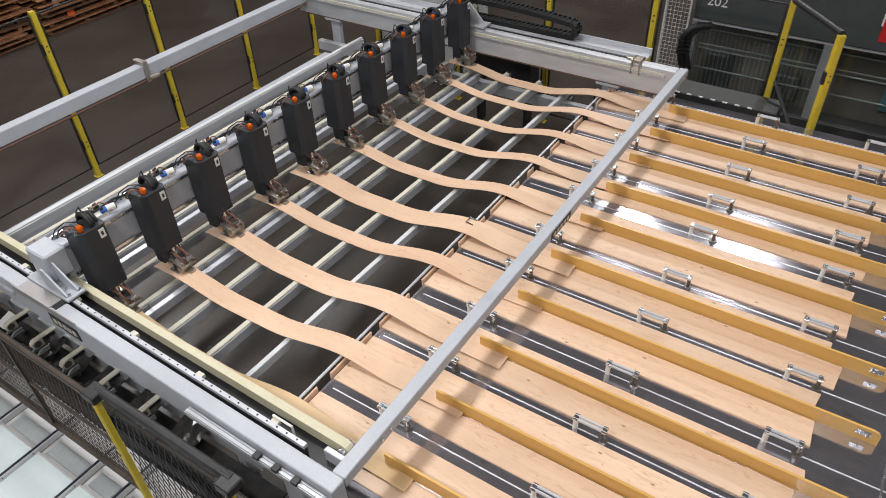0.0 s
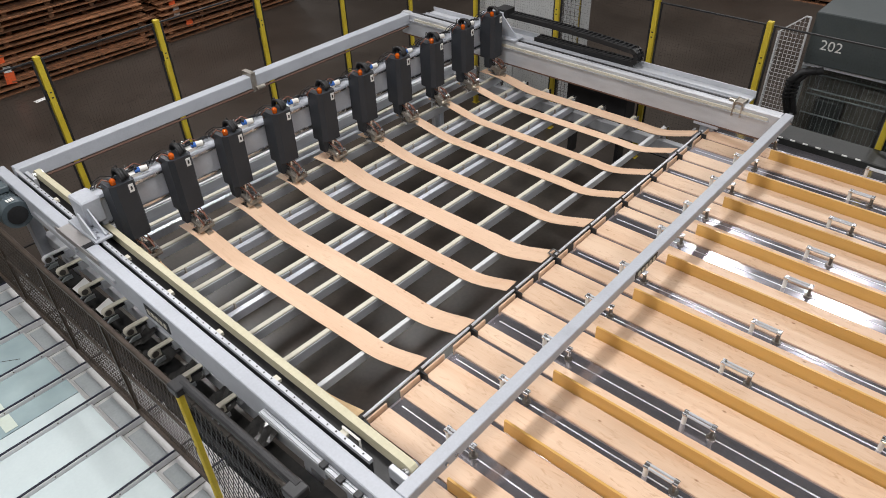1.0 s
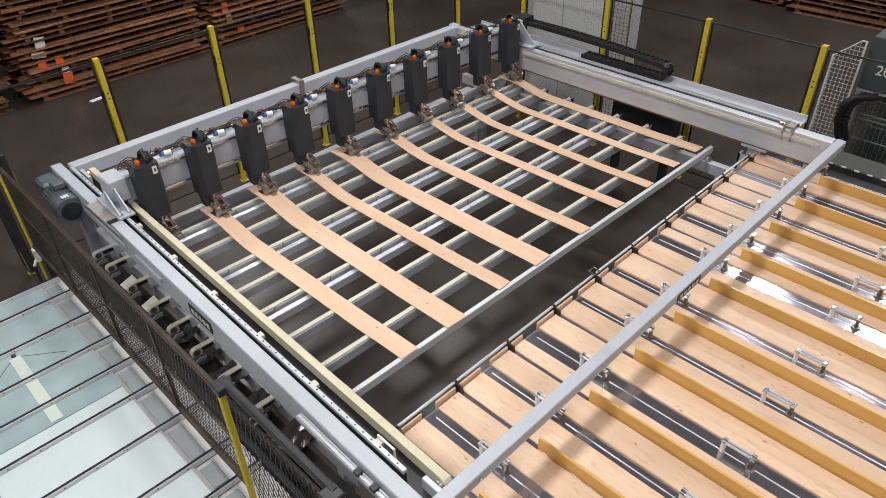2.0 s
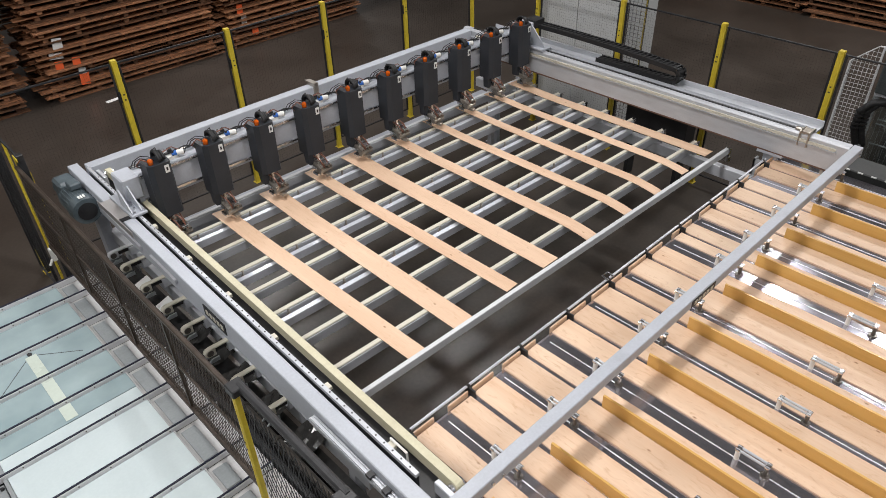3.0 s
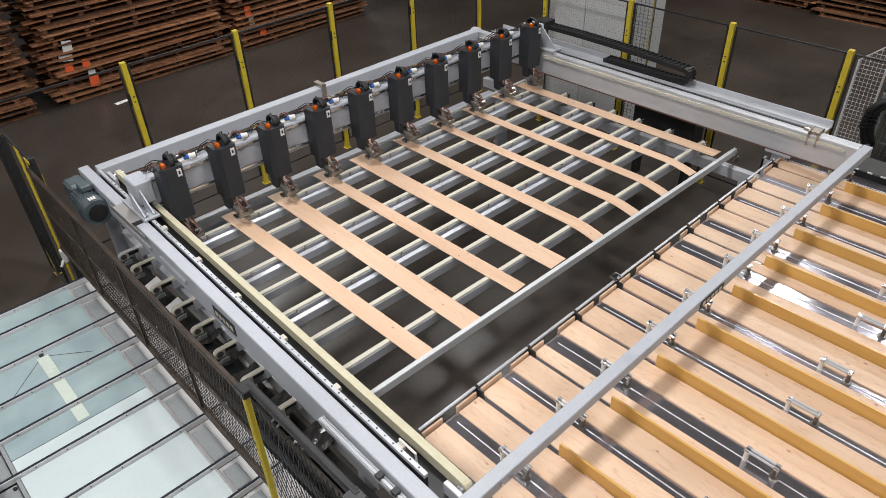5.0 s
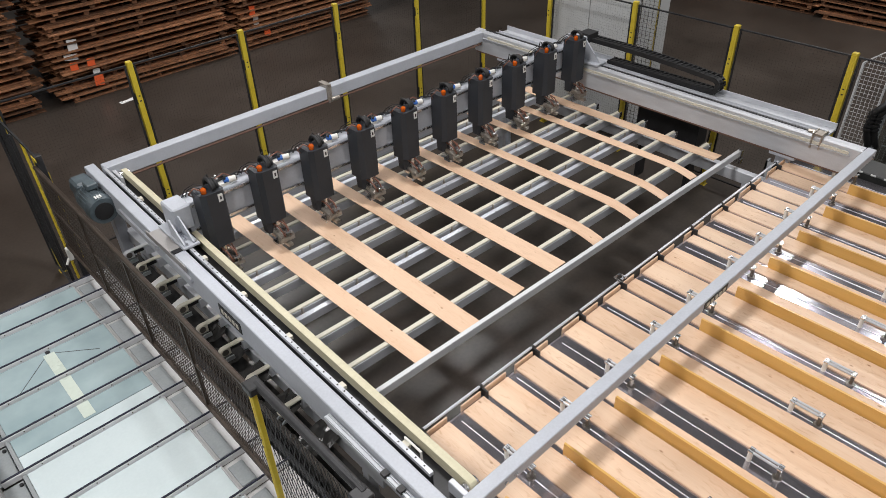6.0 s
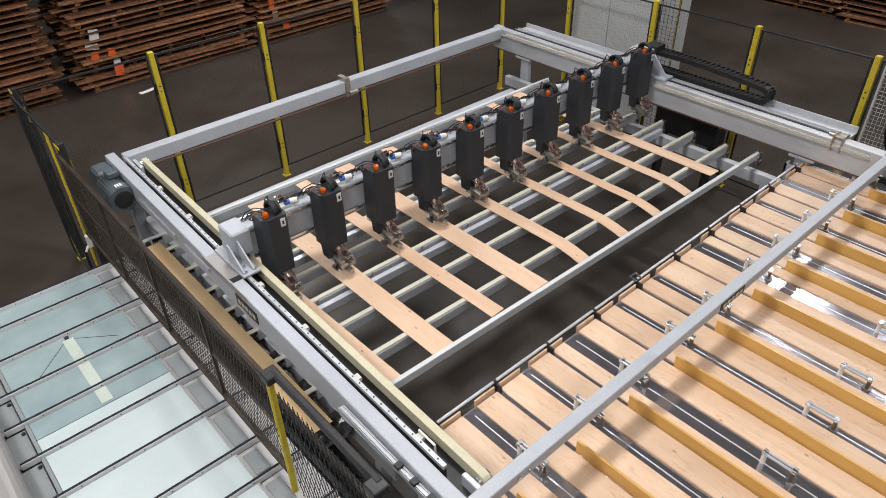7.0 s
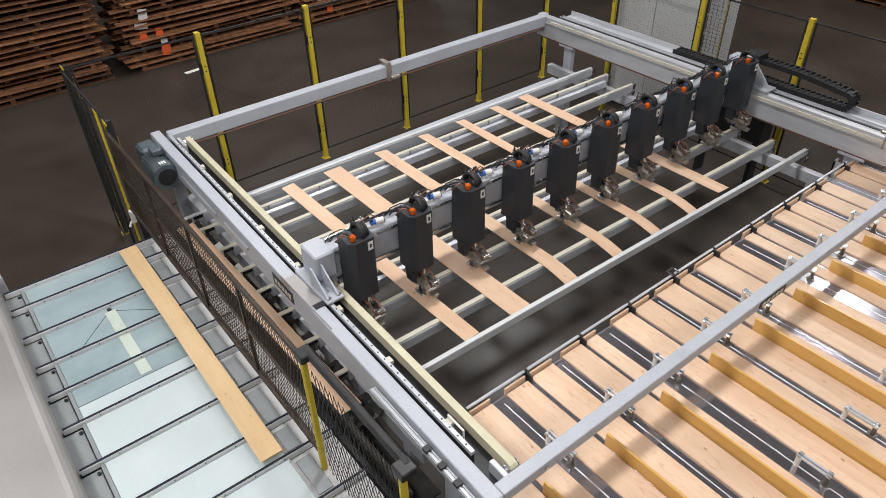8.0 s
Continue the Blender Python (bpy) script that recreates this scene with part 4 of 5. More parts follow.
def fences():
    f = thing("safety_fence", pose(0, 0, 0), "yellow-posted black mesh safety fence behind the machine", "safety fence", "safety fences")
    bx = [-0.45, 0.95, 2.32, 3.71, 5.11, 6.50]
    for x in bx:
        fence_post(f, x, FENCE_Y, dark=x < 0)
    for x0, x1 in zip(bx, bx[1:]):
        fence_panel(f, "x", FENCE_Y, x0 + 0.04, x1 - 0.04)
    f = thing("safety_fence", pose(0, 0, 0), "yellow-posted black mesh safety fence along the machine's end", "safety fence", "safety fences")
    ry = [-0.76, 0.62, 1.92, 3.28, 4.65]
    for y in ry:
        fence_post(f, FENCE_X, y, -90)
    for y0, y1 in zip(ry, ry[1:]):
        fence_panel(f, "y", FENCE_X, y0 + 0.04, y1 - 0.04)
    fence_post(f, 5.66, -1.31, -50)
    b = NB(); rod(b, (6.33, -0.76, 2.11), (5.66, -1.31, 2.11), 0.03, 10); part("top_rail", b, M_BLACK, f, "black tubular top rail")
    b = NB(); rod(b, (6.30, -0.80, 1.25), (5.70, -1.28, 0.80), 0.02, 10); part("brace", b, M_BLACK, f, "black slanted brace")
    # guard beside the glass table
    X = -0.55
    f = thing("mesh_guard", pose(0, 0, 0), "brown expanded-metal guard above the strip outlet, on yellow posts", "guard")
    for y in (0.07, 1.0):
        fence_post(f, X - 0.015, y, -90, 2.06, hw=0.017)
        b = NB(); box(b, X - 0.045, X + 0.045, y - 0.045, y + 0.045, 2.06, 2.115, 0.006); part("post_cap", b, M_BLACK, f, "black bracket on the post")
    fence_post(f, -0.5, 4.58, 0, dark=True)
    ys = [1.04, 1.9, 2.75, 3.6, 4.54]
    b = NB(); box(b, X - 0.016, X + 0.016, 1.03, 4.55, 2.0, 2.03, 0.006); box(b, X - 0.02, X + 0.02, 1.03, 4.55, 1.20, 1.225)
    for y in ys[1:-1]:
        box(b, X - 0.012, X + 0.012, y - 0.012, y + 0.012, 1.225, 2.0)
    box(b, X - 0.008, X + 0.008, 1.03, 4.55, 1.60, 1.615)
    fr = part("guard_frame", b, M_MESH, f, "brown steel angle frame")
    for y0, y1 in zip(ys, ys[1:]):
        b = NB(); slanted_mesh(b, X, y0, y1, 1.225, 2.0, 0.040, 0.0021); tagged(part("expanded_metal", b, M_MESH, fr, "brown expanded steel mesh"), kind="stuff")
    b = NB(); rod(b, (X + 0.02, 0.07, 2.095), (X + 0.02, 1.0, 2.095), 0.026, 12); rl = part("round_rail", b, M_BLACK, f, "round black rail")
    b = NB(); slanted_mesh(b, X, 0.12, 0.96, 0.9, 2.0, 0.046, 0.0024); tagged(part("expanded_metal", b, M_BLACK, rl, "black expanded steel mesh"), kind="stuff")
    fence_panel(f, "y", -0.5, 4.62, 6.09, r=0.0004)
    b = NB(); box(b, -0.512, -0.488, 5.03, 5.05, 0.1, 2.04, 0.003); g = part("gate_stile", b, M_YELLOW, f, "yellow perforated gate stile")
    for k in range(24):
        b = NB(); box(b, -0.5145, -0.512, 5.034, 5.046, 0.18 + k * 0.078, 0.215 + k * 0.078); part("slot", b, M_BLACK, g)
    b = NB(); box(b, -0.515, -0.485, 5.42, 5.45, 0.1, 2.0, 0.003); part("gate_stile", b, M_BLACK, f)
    b = NB(); box(b, -0.56, -0.52, 4.70, 4.76, 0.95, 1.08, 0.006); rod(b, (-0.56, 4.73, 0.97), (-0.60, 4.70, 0.93), 0.012, 8); part("latch", b, M_WHITE, f, "white gate latch")


def glass_table():
    t = thing("glass_table", pose(0, 0, 0), "outfeed table with pale glass panels between dark rails", "conveyor table")
    x0, x1 = -1.66, -0.56
    ys = sorted(BELT_Y + [0.80, 0.45])
    rail_m = plain("dark_blue_belt", (0.012, 0.014, 0.03), 0.4)
    # panels are pale up to this y, teal beyond it
    split = 2.475
    for a, c in zip(ys, ys[1:]):
        spans = [(a + 0.012, split - 0.003), (split + 0.003, c - 0.012)] if a < split < c else [(a + 0.012, c - 0.012)]
        for p0, p1 in spans:
            far = p0 > split
            b = NB(); box(b, x0 + 0.02, x1 - 0.16, p0, p1, 1.096, 1.105, 0.0015)
            part("panel", b, M_GLASSC if far else M_GLASSW, t, "teal glass panel" if far else "pale glass panel")
        b = NB(); box(b, x1 - 0.15, x1 + 0.17, a + 0.012, c - 0.012, 1.075, 1.085); part("edge_plate", b, M_PLATE, t)
        b = NB(); box(b, x1 - 0.16, x1 - 0.15, a + 0.012, c - 0.012, 1.085, 1.110); part("edge_lip", b, M_PLATE, t)
        b = NB(); box(b, x1 - 0.13, x1 - 0.03, a + 0.05, c - 0.05, 1.085, 1.098, 0.003); part("edge_pad", b, M_ENDPLATE, t)
        b = NB(); box(b, x0 - 0.16, x0 - 0.012, a + 0.02, c - 0.02, 1.07, 1.085, 0.003); part("end_plate", b, M_ENDPLATE, t, "mid grey end plate")
        b = NB(); box(b, x0 - 0.006, x0 + 0.018, a + 0.014, c - 0.014, 1.085, 1.112); part("end_lip", b, M_ENDPLATE, t)
        b = NB(); rod(b, (x0 - 0.03, c - 0.06, 1.085), (x0 - 0.03, c - 0.06, 1.10), 0.012, 8); part("bolt", b, M_BLACK, t)
    for y in ys:
        r = thing("transfer_rail", pose(0, y, 0), "dark blue-black transfer belt on an aluminium rail", "conveyor rail", "rails across the glass table")
        b = NB(); box(b, x0 - 0.12, x1 + 0.17, -0.010, 0.010, 1.086, 1.134, 0.002); part("rail", b, M_RAIL, r)
        b = NB(); box(b, x0 - 0.12, x1 + 0.19, -0.0065, 0.0065, 1.134, 1.146, 0.003); part("belt", b, rail_m, r)
        for k in range(5):
            b = NB(); rod(b, (x0 + 0.12 + k * 0.2, -0.010, 1.121), (x0 + 0.12 + k * 0.2, -0.0135, 1.121), 0.005, 6); part("screw", b, M_DARKSTEEL, r)
    b = NB(); box(b, x0 - 0.05, x1 + 0.02, 0.4, 4.15, 0.70, 0.76); part("base_tray", b, M_GREEN, t)
    for x in (x0 + 0.05, x1 - 0.05):
        for y in (0.5, 4.05):
            b = NB(); box(b, x - 0.04, x + 0.04, y - 0.04, y + 0.04, 0, 0.70); part("leg", b, M_PAINT, t)
    b = NB(); box(b, x0 - 0.05, x1 + 0.02, 0.36, 0.40, 0.5, 1.05); part("side_panel", b, M_BRUSH, t)
    b = NB(); box(b, x0 - 0.05, x1 + 0.02, 4.12, 4.15, 0.5, 1.05); part("side_panel", b, M_BRUSH, t)
    # bracing seen through the teal panels
    b = NB(); box(b, -1.20, -1.12, 2.50, 2.655, 1.106, 1.108); box(b, -1.20, -1.12, 2.685, 2.995, 1.106, 1.108); box(b, -1.20, -1.12, 3.025, 3.34, 1.106, 1.108); part("brace_strip", b, M_STRIPGLASS, t, "pale strip under the glass")
    b = NB(); rod(b, (-1.16, 3.36, 1.105), (-1.16, 3.36, 1.115), 0.017, 10); part("knob", b, M_BLACK, t)
    b = NB(); rod(b, (-1.16, 3.35, 1.106), (-1.45, 3.06, 1.106), 0.0022, 6); rod(b, (-1.16, 3.35, 1.106), (-0.85, 3.12, 1.106), 0.0022, 6); part("wire", b, M_BLACK, t)
    # stainless hood beyond
    edge = [(-1.885 + 0.09 * math.cos(q), 1.27 + 0.09 * math.sin(q)) for q in (0.0, 0.35, 0.7, 1.05, 1.4)]
    b = NB(); prism(b, [(-2.7, 1.0), (-1.795, 1.0)] + edge + [(-2.7, 1.40)], "y", -0.3, 4.2)
    hood = solid("steel_hood", b, M_BRUSH, "brushed stainless steel cover over the outfeed end", "machine cover", smooth=False)
    b = NB(); box(b, -1.80, -1.79, -0.3, 4.2, 1.0, 1.02); part("lip", b, M_CHROME, hood)
    b = NB(); box(b, -1.82, -1.74, 4.2, 4.28, 1.05, 1.22, 0.004); part("corner_bracket", b, M_ALU, hood, "pale bracket at the cover's end")
    b = NB(); box(b, -2.55, -1.85, -0.2, 4.0, 0, 1.0)
    solid("hood_base", b, M_GREEN, "dark grey machine base under the steel cover", "machine base")


def pallet_mesh(seed):
    """A long pallet whose deck boards run along its front, some of them short, split, bent or missing."""
    rnd = random.Random(seed)
    b = NB()
    for k in range(6):
        y = -0.55 + k * 0.22 + rnd.uniform(-0.025, 0.025)
        if 0 < k < 5 and rnd.random() < 0.15:
            continue
        z = rnd.uniform(-0.004, 0.004)
        g0 = len(b.verts)
        box(b, -1.62 + rnd.uniform(-0.12, 0.12), 1.62 + rnd.uniform(-0.12, 0.12), y - 0.08, y + 0.08, 0.086 + z, 0.106 + z)
        b.verts.ensure_lookup_table()
        tilt, yaw = rnd.uniform(-0.005, 0.005), rnd.uniform(-0.012, 0.012)
        for v in list(b.verts)[g0:]:
            v.co.z += tilt * v.co.x
            v.co.y += yaw * v.co.x
    for y in (-0.57, 0.0, 0.57):
        if rnd.random() < 0.85:
            box(b, -1.55 + rnd.uniform(-0.1, 0.1), 1.55 + rnd.uniform(-0.1, 0.1), y - 0.06, y + 0.06, 0.0, 0.018)
    for x in (-1.45, -0.75, -0.05, 0.66, 1.45):
        x += rnd.uniform(-0.1, 0.1)
        box(b, x - 0.04, x + 0.04, -0.58, 0.58, 0.020, 0.083)
    return mesh_of("pallet", b, M_PALLET)


def lumber_stack(x, y, turn, n, seed, label="tall stack of weathered brown wooden pallets"):
    rnd = random.Random(seed)
    s = thing("pallet_stack", pose(x, y, 0, 0, 0, turn), label, "pallet stack", "pallet stacks along the hall")
    for k in range(n):
        tagged(part("pallet", PALLETS[rnd.randrange(9)], None, s, at=pose(rnd.uniform(-0.06, 0.06), rnd.uniform(-0.08, 0.08), k * 0.1085, 0, rnd.uniform(-0.15, 0.15), rnd.uniform(-1.5, 1.5))), kind="stuff")


def tag(x, y, z, w, h, m, label):
    b = NB(); box(b, -w / 2, w / 2, -0.002, 0.002, -h / 2, h / 2)
    solid("paper_tag", b, m, label, "tag", "tags on the pallet stacks", at=pose(x, y, z, -6, 8, 4))


PALLETS = [pallet_mesh(i) for i in range(9)]


def background():
    for i, x in enumerate((-4.0, -0.68)):
        lumber_stack(x, 11.5, 0, 28, 20 + i)
    lumber_stack(2.87, 11.5, 0, 28, 30)
    lumber_stack(6.25, 11.5, 0, 22, 40)
    for i, (x, y) in enumerate(((13.0, 8.6), (14.6, 5.4), (14.6, 2.2))):
        lumber_stack(x, y, 90, 8, 50 + i)
    for x, z, w, h, m, l in ((1.66, 0.93, 0.16, 0.20, M_PAPER, "white paper tag on a pallet stack"), (1.58, 0.76, 0.22, 0.10, M_PAPER, "white paper tag on a pallet stack"), (1.58, 0.60, 0.13, 0.13, M_TAG, "orange-red tag on a pallet stack"), (1.86, 0.60, 0.13, 0.13, M_TAG, "orange-red tag on a pallet stack"),
                             (1.9, 0.42, 0.12, 0.1, M_PAPER, "white paper tag on a pallet stack"), (1.9, 0.28, 0.16, 0.2, M_TAG, "orange-red tag on a pallet stack"), (5.0, 0.72, 0.13, 0.2, M_TAG, "orange-red tag on a pallet stack"), (5.05, 0.55, 0.12, 0.2, M_PAPER, "white paper tag on a pallet stack"), (5.25, 0.25, 0.14, 0.14, M_TAG, "orange-red tag on a pallet stack")):
        tag(x, 10.87, z, w, h, m, l)
    b = NB(); box(b, -0.16, 0.16, -0.05, 0.05, 0.001, 0.004); solid("floor_label", b, M_PAPER, "small white label lying on the floor", "label", at=pose(2.1, 10.3, 0, 0, 0, 8))
    # pale cabinet behind the far corner
    c = thing("control_cabinet", pose(6.62, 0, 0), "tall pale grey control cabinet with two doors", "cabinet")
    b = NB(); box(b, 0.02, 0.8, 3.42, 4.85, 0.08, 2.35, 0.006); part("body", b, M_CAB, c)
    b = NB(); box(b, 0.05, 0.78, 3.45, 4.8, 0, 0.08); part("plinth", b, M_BLACK, c)
    for y0, y1 in ((3.43, 4.18), (4.19, 4.84)):
        b = NB(); box(b, 0.0, 0.018, y0, y1, 0.1, 2.33, 0.003); part("door", b, M_CAB, c)
    p = thing("cage_column", pose(0, 0, 0), "narrow galvanised wire mesh column beside the cabinet", "cage", "wire mesh columns")
    b = NB(); wire_mesh(b, 6.62, 3.14, 3.38, 0.05, 2.1, "y", 0.05, 0.0025); tagged(part("wire_mesh", b, M_CHROME, p), kind="stuff")
    b = NB(); box(b, 6.61, 6.63, 3.11, 3.13, 0, 2.1); box(b, 6.61, 6.63, 3.37, 3.39, 0, 2.1); part("frame", b, M_CHROME, p)
    # machine with the number sign, beyond the side fence
    m = thing("press_machine", pose(7.4, 0, 0), "grey-green machine housing with glazed doors and a number sign", "machine")
    # body behind the panes carries their brown reflection as colour
    b = NB(); box(b, 0.45, 2.4, -6.0, 0.46, 0.0, 1.339); part("body", b, M_MACHINE_IN, m, "machine inside, coloured with the panes' brown reflection")
    b = NB(); box(b, 0, 2.4, -6.0, 0.46, 1.34, 1.95, 0.01); part("header_panel", b, M_GREEN, m, "grey-green header panel")
    b = NB(); box(b, 0.5, 2.4, -6.0, -1.0, 1.952, 2.25, 0.01); part("roof_box", b, M_ENDPLATE, m, "mid grey roof box")
    b = NB(); box(b, 0.42, 0.5, -6.0, -0.9, 2.16, 2.25); part("roof_trim", b, M_CAB, m, "pale trim along the roof")
    b = NB(); box(b, 0.0, 0.3, -6.0, 0.46, 0.0, 0.35, 0.01); part("sill", b, M_DARKBODY, m)
    b = NB(); box(b, 0.03, 0.09, -6.0, 0.46, 1.30, 1.335); part("head_rail", b, M_ALU, m, "aluminium door rail")
    for y, w, mat in ((0.43, 0.03, M_ENDPLATE), (-1.17, 0.09, M_ENDPLATE), (-2.95, 0.05, M_ENDPLATE), (-5.9, 0.05, M_ENDPLATE)):
        b = NB(); box(b, 0.03, 0.09, y - w, y + w, 0.35, 1.30); part("door_post", b, mat, m)
    for y0, y1 in ((-1.07, 0.39), (-2.88, -1.28), (-5.84, -3.02)):
        b = NB(); box(b, 0.055, 0.063, y0, y1, 0.36, 1.29); part("pane", b, M_GLASS, m, "clear glazed door").visible_shadow = False
        for z in (1.12, 0.92, 0.86, 0.60):
            b = NB(); box(b, 0.30, 0.32, y0, y1, z - 0.006, z + 0.006); part("inner_bar", b, M_ENDPLATE, m)
    for k in range(26):
        b = NB(); rod(b, (0.20, 0.36 - k * 0.055, 0.36), (0.20, 0.36 - k * 0.055, 1.28), 0.0025, 6); part("guard_wire", b, M_ENDPLATE, m)
    for y, z0, z1, mat in ((0.1, 0.36, 0.8, M_DARKBODY), (-0.35, 0.36, 1.05, M_MACHINE_IN), (-0.75, 0.36, 0.7, M_DARKBODY), (-2.0, 0.5, 1.15, M_TEAL), (-2.5, 0.4, 0.85, M_DARKBODY)):
        b = NB(); box(b, 0.33, 0.449, y - 0.16, y + 0.16, z0, z1, 0.02); part("inner_unit", b, mat, m, "machine unit behind the glass")
    b = NB(); box(b, -0.006, 0.0, -1.98, -1.58, 1.45, 1.72); part("warning_panel", b, M_RED, m, "red warning panel")
    b = NB(); box(b, -0.006, 0.0, -1.62, -1.56, 1.722, 1.76); box(b, -0.006, 0.0, -1.578, -1.56, 1.62, 1.722); part("panel_corner", b, M_PAPER, m, "white corner mark")
    cu = bpy.data.curves.new("number", "FONT")
    cu.body, cu.size, cu.extrude, cu.align_x = "202", 0.165, 0.002, "CENTER"
    ob = new("number", cu)
    dg = bpy.context.evaluated_depsgraph_get()
    me = bpy.data.meshes.new_from_object(ob.evaluated_get(dg))
    bpy.data.objects.remove(ob)
    me.materials.clear(); me.materials.append(M_PAPER)
    part("number_sign", me, None, m, "white stencilled number 202", at=pose(-0.004, 0.20, 1.535, 90, 0, -90))
    # low dark bin with a pale serrated edge, before the machine
    b = NB(); box(b, 5.92, 6.26, -0.95, 0.42, 0.0, 1.075, 0.01); bn = solid("dark_bin", b, M_DARKBODY, "dark steel bin beside the table, with a pale serrated edge", "bin")
    for k in range(9):
        b = NB(); box(b, 5.912, 5.925, 0.34 - k * 0.13, 0.39 - k * 0.13, 1.066, 1.079); part("edge_tooth", b, M_PAPER, bn)
    # wire cage column with a slanted top beside it
    p = thing("cage_column", pose(0, 0, 0), "galvanised wire mesh cage with a slanted top beside the glazed machine", "cage", "wire mesh columns")
    b = NB()
    for k in range(7):
        y = 0.48 + k * 0.045
        box(b, 7.248, 7.252, y - 0.002, y + 0.002, 0.05, 1.92 - max(0.0, y - 0.52) * 0.9)
    for j in range(36):
        z = 0.1 + j * 0.05
        box(b, 7.248, 7.252, 0.48, min(0.76, 0.52 + (1.92 - z) / 0.9), z - 0.002, z + 0.002)
    tagged(part("wire_mesh", b, M_RAIL, p), kind="stuff")
    b = NB()
    for y, h in ((0.47, 1.92), (0.77, 1.695)):
        box(b, 7.239, 7.261, y - 0.011, y + 0.011, 0, h)
    rod(b, (7.25, 0.52, 1.92), (7.25, 0.77, 1.695), 0.008, 6); rod(b, (7.25, 0.47, 1.92), (7.25, 0.52, 1.92), 0.010, 6)
    part("frame", b, M_RAIL, p, "galvanised tube frame")
    h = thing("black_hose", pose(0, 0, 0), "thick black ribbed hoses bunched beside the machine", "hose")
    for dx, dy in ((0.0, 0.0), (0.04, -0.06)):
        b = NB(); tube(b, [(7.14 + dx, 0.22 + dy, 1.38), (7.08 + dx, 0.36 + dy, 1.35), (7.06 + dx, 0.44 + dy, 1.24), (7.07 + dx, 0.46 + dy, 1.04), (7.11 + dx, 0.43 + dy, 0.90), (7.16 + dx, 0.4 + dy, 0.78)], 0.042, 10); ho = part("hose", b, M_RUBBER, h, smooth=True)
        for k in range(5):
            z = 1.02 + k * 0.05
            b = NB(); rod(b, (7.062 + dx, 0.45 + dy, z), (7.062 + dx, 0.45 + dy, z + 0.02), 0.049, 10); part("rib", b, M_RUBBER, ho)
    b = NB(); box(b, 7.12, 7.22, 0.34, 0.44, 0.0, 0.80); part("stand", b, M_ENDPLATE, h, "grey stand under the hoses")
    b = NB(); box(b, 5.85, 6.1, 1.9, 2.75, 0.7, 1.22, 0.01); box(b, 5.9, 6.05, 1.95, 2.0, 0, 0.7); box(b, 5.9, 6.05, 2.65, 2.7, 0, 0.7); solid("black_box", b, M_BLACK, "black equipment box behind the belt ends", "equipment box")


def strip_mesh(x0, w, i, k, n, length, skew):
    """One rigid piece of a strip; its own space starts at the piece's upper end."""
    b = NB()
    l = length / n
    th = 0.0045
    ya = skew if k == 0 else 0.0
    end = skew * 0.6 if k == n - 1 else 0.0
    lap, dip = (0.0, 0.0) if k == n - 1 else (0.007, 0.0009)
    # the lower end dips under the next piece, so that a bend opens no gap
    rows = [(0.0, ya, 0.0), (l, l + end, 0.0), (l + lap, l + end + lap, dip)] if lap else [(0.0, ya, 0.0), (l, l + end, 0.0)]
    rings = [[b.verts.new(c) for c in ((0, -y0, th - d), (w, -y1, th - d), (w, -y1, d), (0, -y0, d))] for y0, y1, d in rows]
    for r0, r1 in zip(rings, rings[1:]):
        for q in range(4):
            b.faces.new((r0[q], r0[(q + 1) % 4], r1[(q + 1) % 4], r1[q]))
    b.faces.new(rings[0]), b.faces.new(rings[-1][::-1])
    me = mesh_of("piece", b, M_STRIP_AMBER if i == 0 else M_STRIP)
    uv = me.uv_layers.new(name="grain")
    for lp in me.loops:
        v = me.vertices[lp.vertex_index].co
        uv.data[lp.index].uv = (v.x + v.z + i * 3.7, v.y - k * l + i * 11.3)
    return me


def strips():
    made = []
    rnd = random.Random(3)
    for i, (x0, w) in enumerate(STRIPS):
        t = thing("wood_strip", pose(x0, 2.53, 0), "long thin pale wood strip with small knots", "wood strip", "wood strips drawn by the gantry")
        pieces = []
        sk = rnd.uniform(-0.01, 0.03)
        for k in range(STRIP_N):
            pieces.append(part("piece", strip_mesh(x0, w, i, k, STRIP_N, STRIP_LEN, sk), None, t))
        made.append((t, pieces, rnd.uniform(-0.004, 0.014)))
    return made


# ---- what moves ----
GANTRY_ROWS = [(0, 2.35), (0.25, 2.64), (0.5, 2.90), (0.75, 3.11), (1.0, 3.30), (1.25, 3.47), (1.5, 3.61), (1.75, 3.71), (2.0, 3.76), (2.5, 3.805), (3.3, 3.82), (4.7, 3.825), (5.0, 3.77), (5.25, 3.65), (5.5, 3.50), (6.0, 3.16), (6.5, 2.82), (7.0, 2.49), (7.5, 2.155), (8.0, 1.81)]
SIDE_ROWS = [(0, 0), (5.6, 0), (6.0, -0.06), (6.25, -0.115), (6.5, -0.21), (6.75, -0.34), (7.0, -0.485), (7.5, -0.79), (8.0, -1.09)]


def along(rows, t):
    for (t0, v0), (t1, v1) in zip(rows, rows[1:]):
        if t <= t1:
            return v0 + (v1 - v0) * (t - t0) / (t1 - t0)
    return rows[-1][1]


def smooth(a):
    a = max(0.0, min(1.0, a))
    return a * a * (3 - 2 * a)


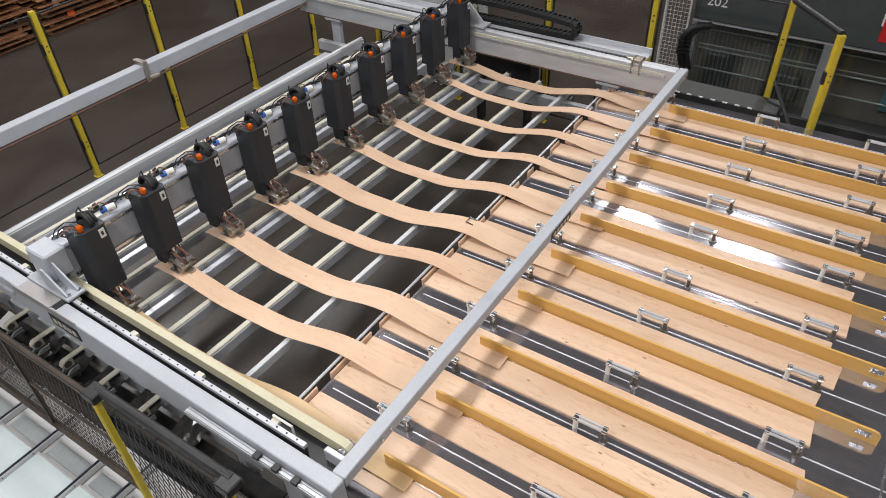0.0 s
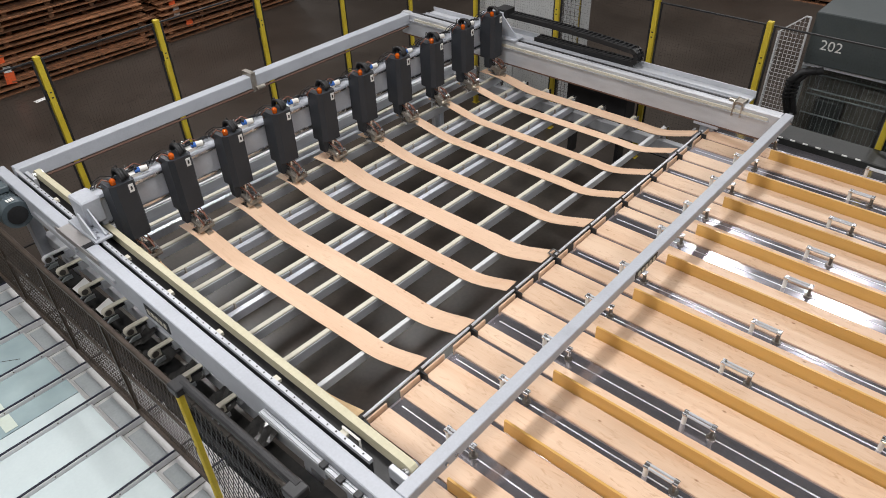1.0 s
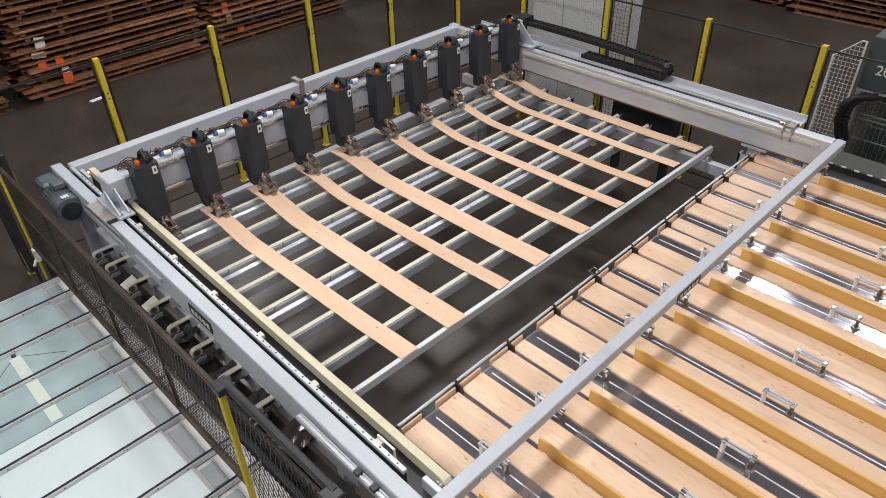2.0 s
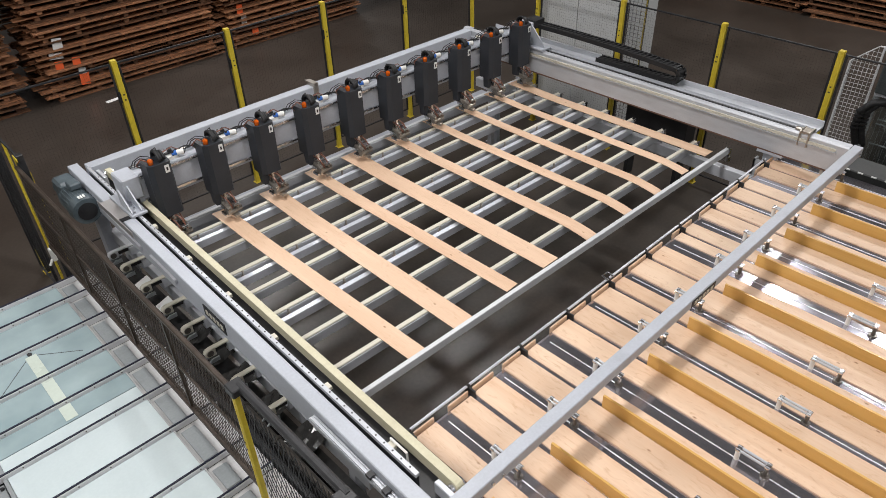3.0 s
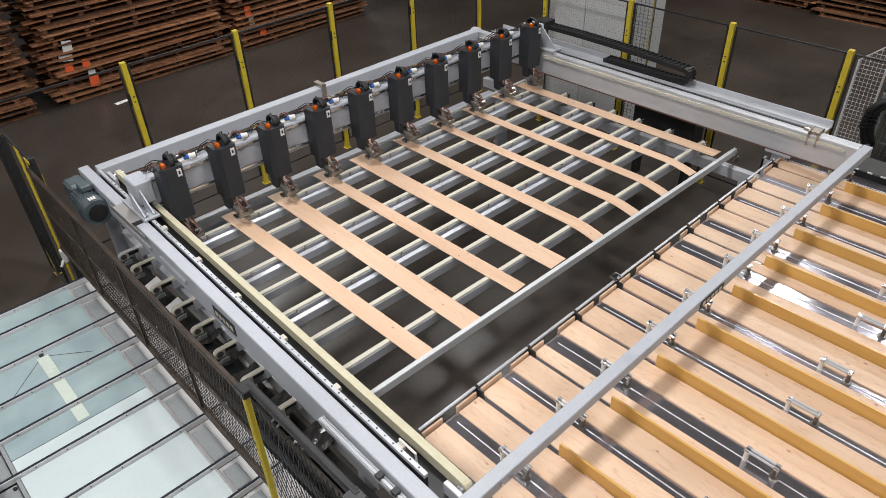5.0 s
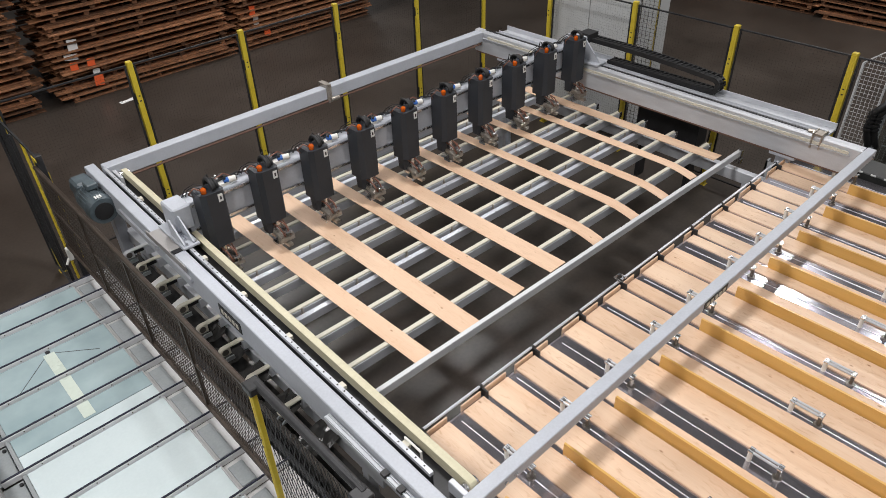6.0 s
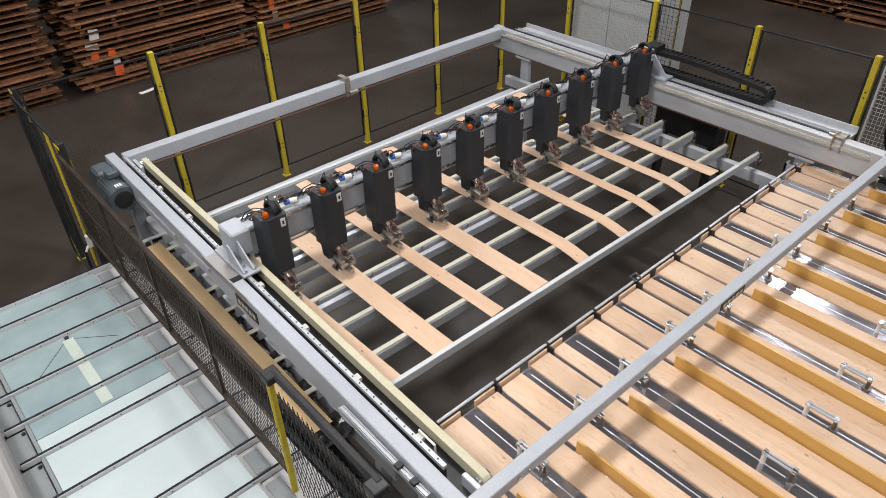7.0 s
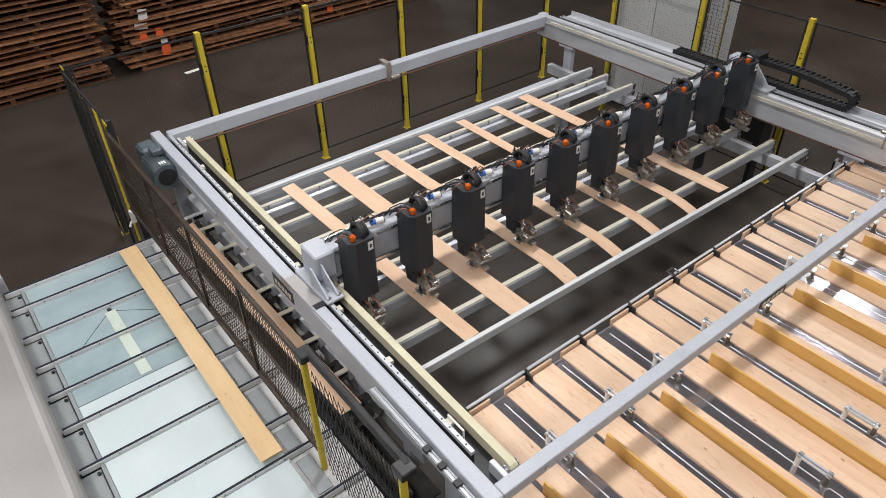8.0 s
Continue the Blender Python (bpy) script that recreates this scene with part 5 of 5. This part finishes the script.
def strip_height(y, head, t, i):
    """The height of a strip at y: held by the jaws at its head, on the belts between, over the pipe onto the table or bending off it at its tail."""
    belt = BELT_Z + 0.003
    z = belt
    hold = smooth((3.35 - t) / 1.2)
    z += 0.085 * hold * smooth((y - (head - 0.8)) / 0.65)
    up = smooth((1.10 - t) / 0.12)
    crest = BOARD_Z + 0.061
    flat = BOARD_Z + 0.006 + 0.004 * (i % 3)
    if y > 0.68:
        lift = (crest - belt) * smooth((1.36 - y) / 0.68)
    else:
        lift = flat - belt + (crest - flat) * smooth(1 - (0.68 - y) / 0.42)
    z += up * lift
    sag = smooth((t - 0.55) / 0.25) * up
    if 0.70 < y < 1.3:
        z -= sag * 0.045 * math.sin((1.3 - y) / 0.6 * math.pi)
    fall = smooth((t - 1.0) / 0.16) * smooth((1.64 - t) / 0.3)
    d = max(0.0, 1.45 - y)
    z -= fall * 0.42 * d * d
    over = smooth((t - 1.0) / 0.2) * smooth((2.2 - t) / 0.6)
    z += over * 0.05 * smooth((1.75 - y) / 0.5)
    if i in (5, 6, 7, 8):
        z -= smooth((t - 2.6) / 0.6) * 0.06 * max(0.0, (1.62 - y) / 0.4) ** 2
    return z


def motions():
    ticks = [k / 10 for k in range(0, 27)] + [3.3, 4.7] + [k / 10 for k in range(48, 81)]
    for k, link in enumerate(CHAIN):
        walk(link, [(t, chain_pose(k * CHAIN_STEP, along(GANTRY_ROWS, t))) for t in ticks])
    walk(GANTRY, [(t, pose(0, y, 0)) for t, y in GANTRY_ROWS])
    y = BELT_Y[-1] + 0.010
    walk(STOP[0], [(t, pose(0, y, z, 0, 0, -0.9)) for t, z in ((0, -0.012), (1.85, -0.012), (2.2, STOP_UP), (8.0, STOP_UP))])
    bend = [0, 0.25, 0.5, 0.75, 0.9, 1.0, 1.1, 1.2, 1.3, 1.4, 1.5, 1.6, 1.8, 2.0, 2.5, 3.3, 8.0]
    for i, (t_, pieces, lag) in enumerate(STRIP_SET):
        x0 = STRIPS[i][0]
        times = sorted({t for t, _ in GANTRY_ROWS if t <= 3.3} | {t for t, _ in SIDE_ROWS})
        def head(t):
            return along(GANTRY_ROWS, min(t, 3.3)) + 0.20 + lag
        walk(t_, [(t, pose(x0 + along(SIDE_ROWS, t) - 0.004 + HEAD_SHIFT[i], head(t), 0, 0, 0, -0.3 - math.degrees(HEAD_SHIFT[i] / STRIP_LEN))) for t in times])
        l = STRIP_LEN / STRIP_N
        for k, p in enumerate(pieces):
            rows = []
            for t in bend:
                y = head(t) - k * l
                za, zb = strip_height(y, head(t), t, i), strip_height(y - l, head(t), t, i)
                rows.append((t, pose(0, -k * l, za, math.degrees(math.asin(max(-0.9, min(0.9, (za - zb) / l)))), 0, 0)))
            walk(p, rows)


hall()
top_frame()
belts()
GANTRY = gantry_beam()
CHAIN = cable_chain()
infeed_table()
glass_table()
fences()
background()
STRIP_SET = strips()
motions()
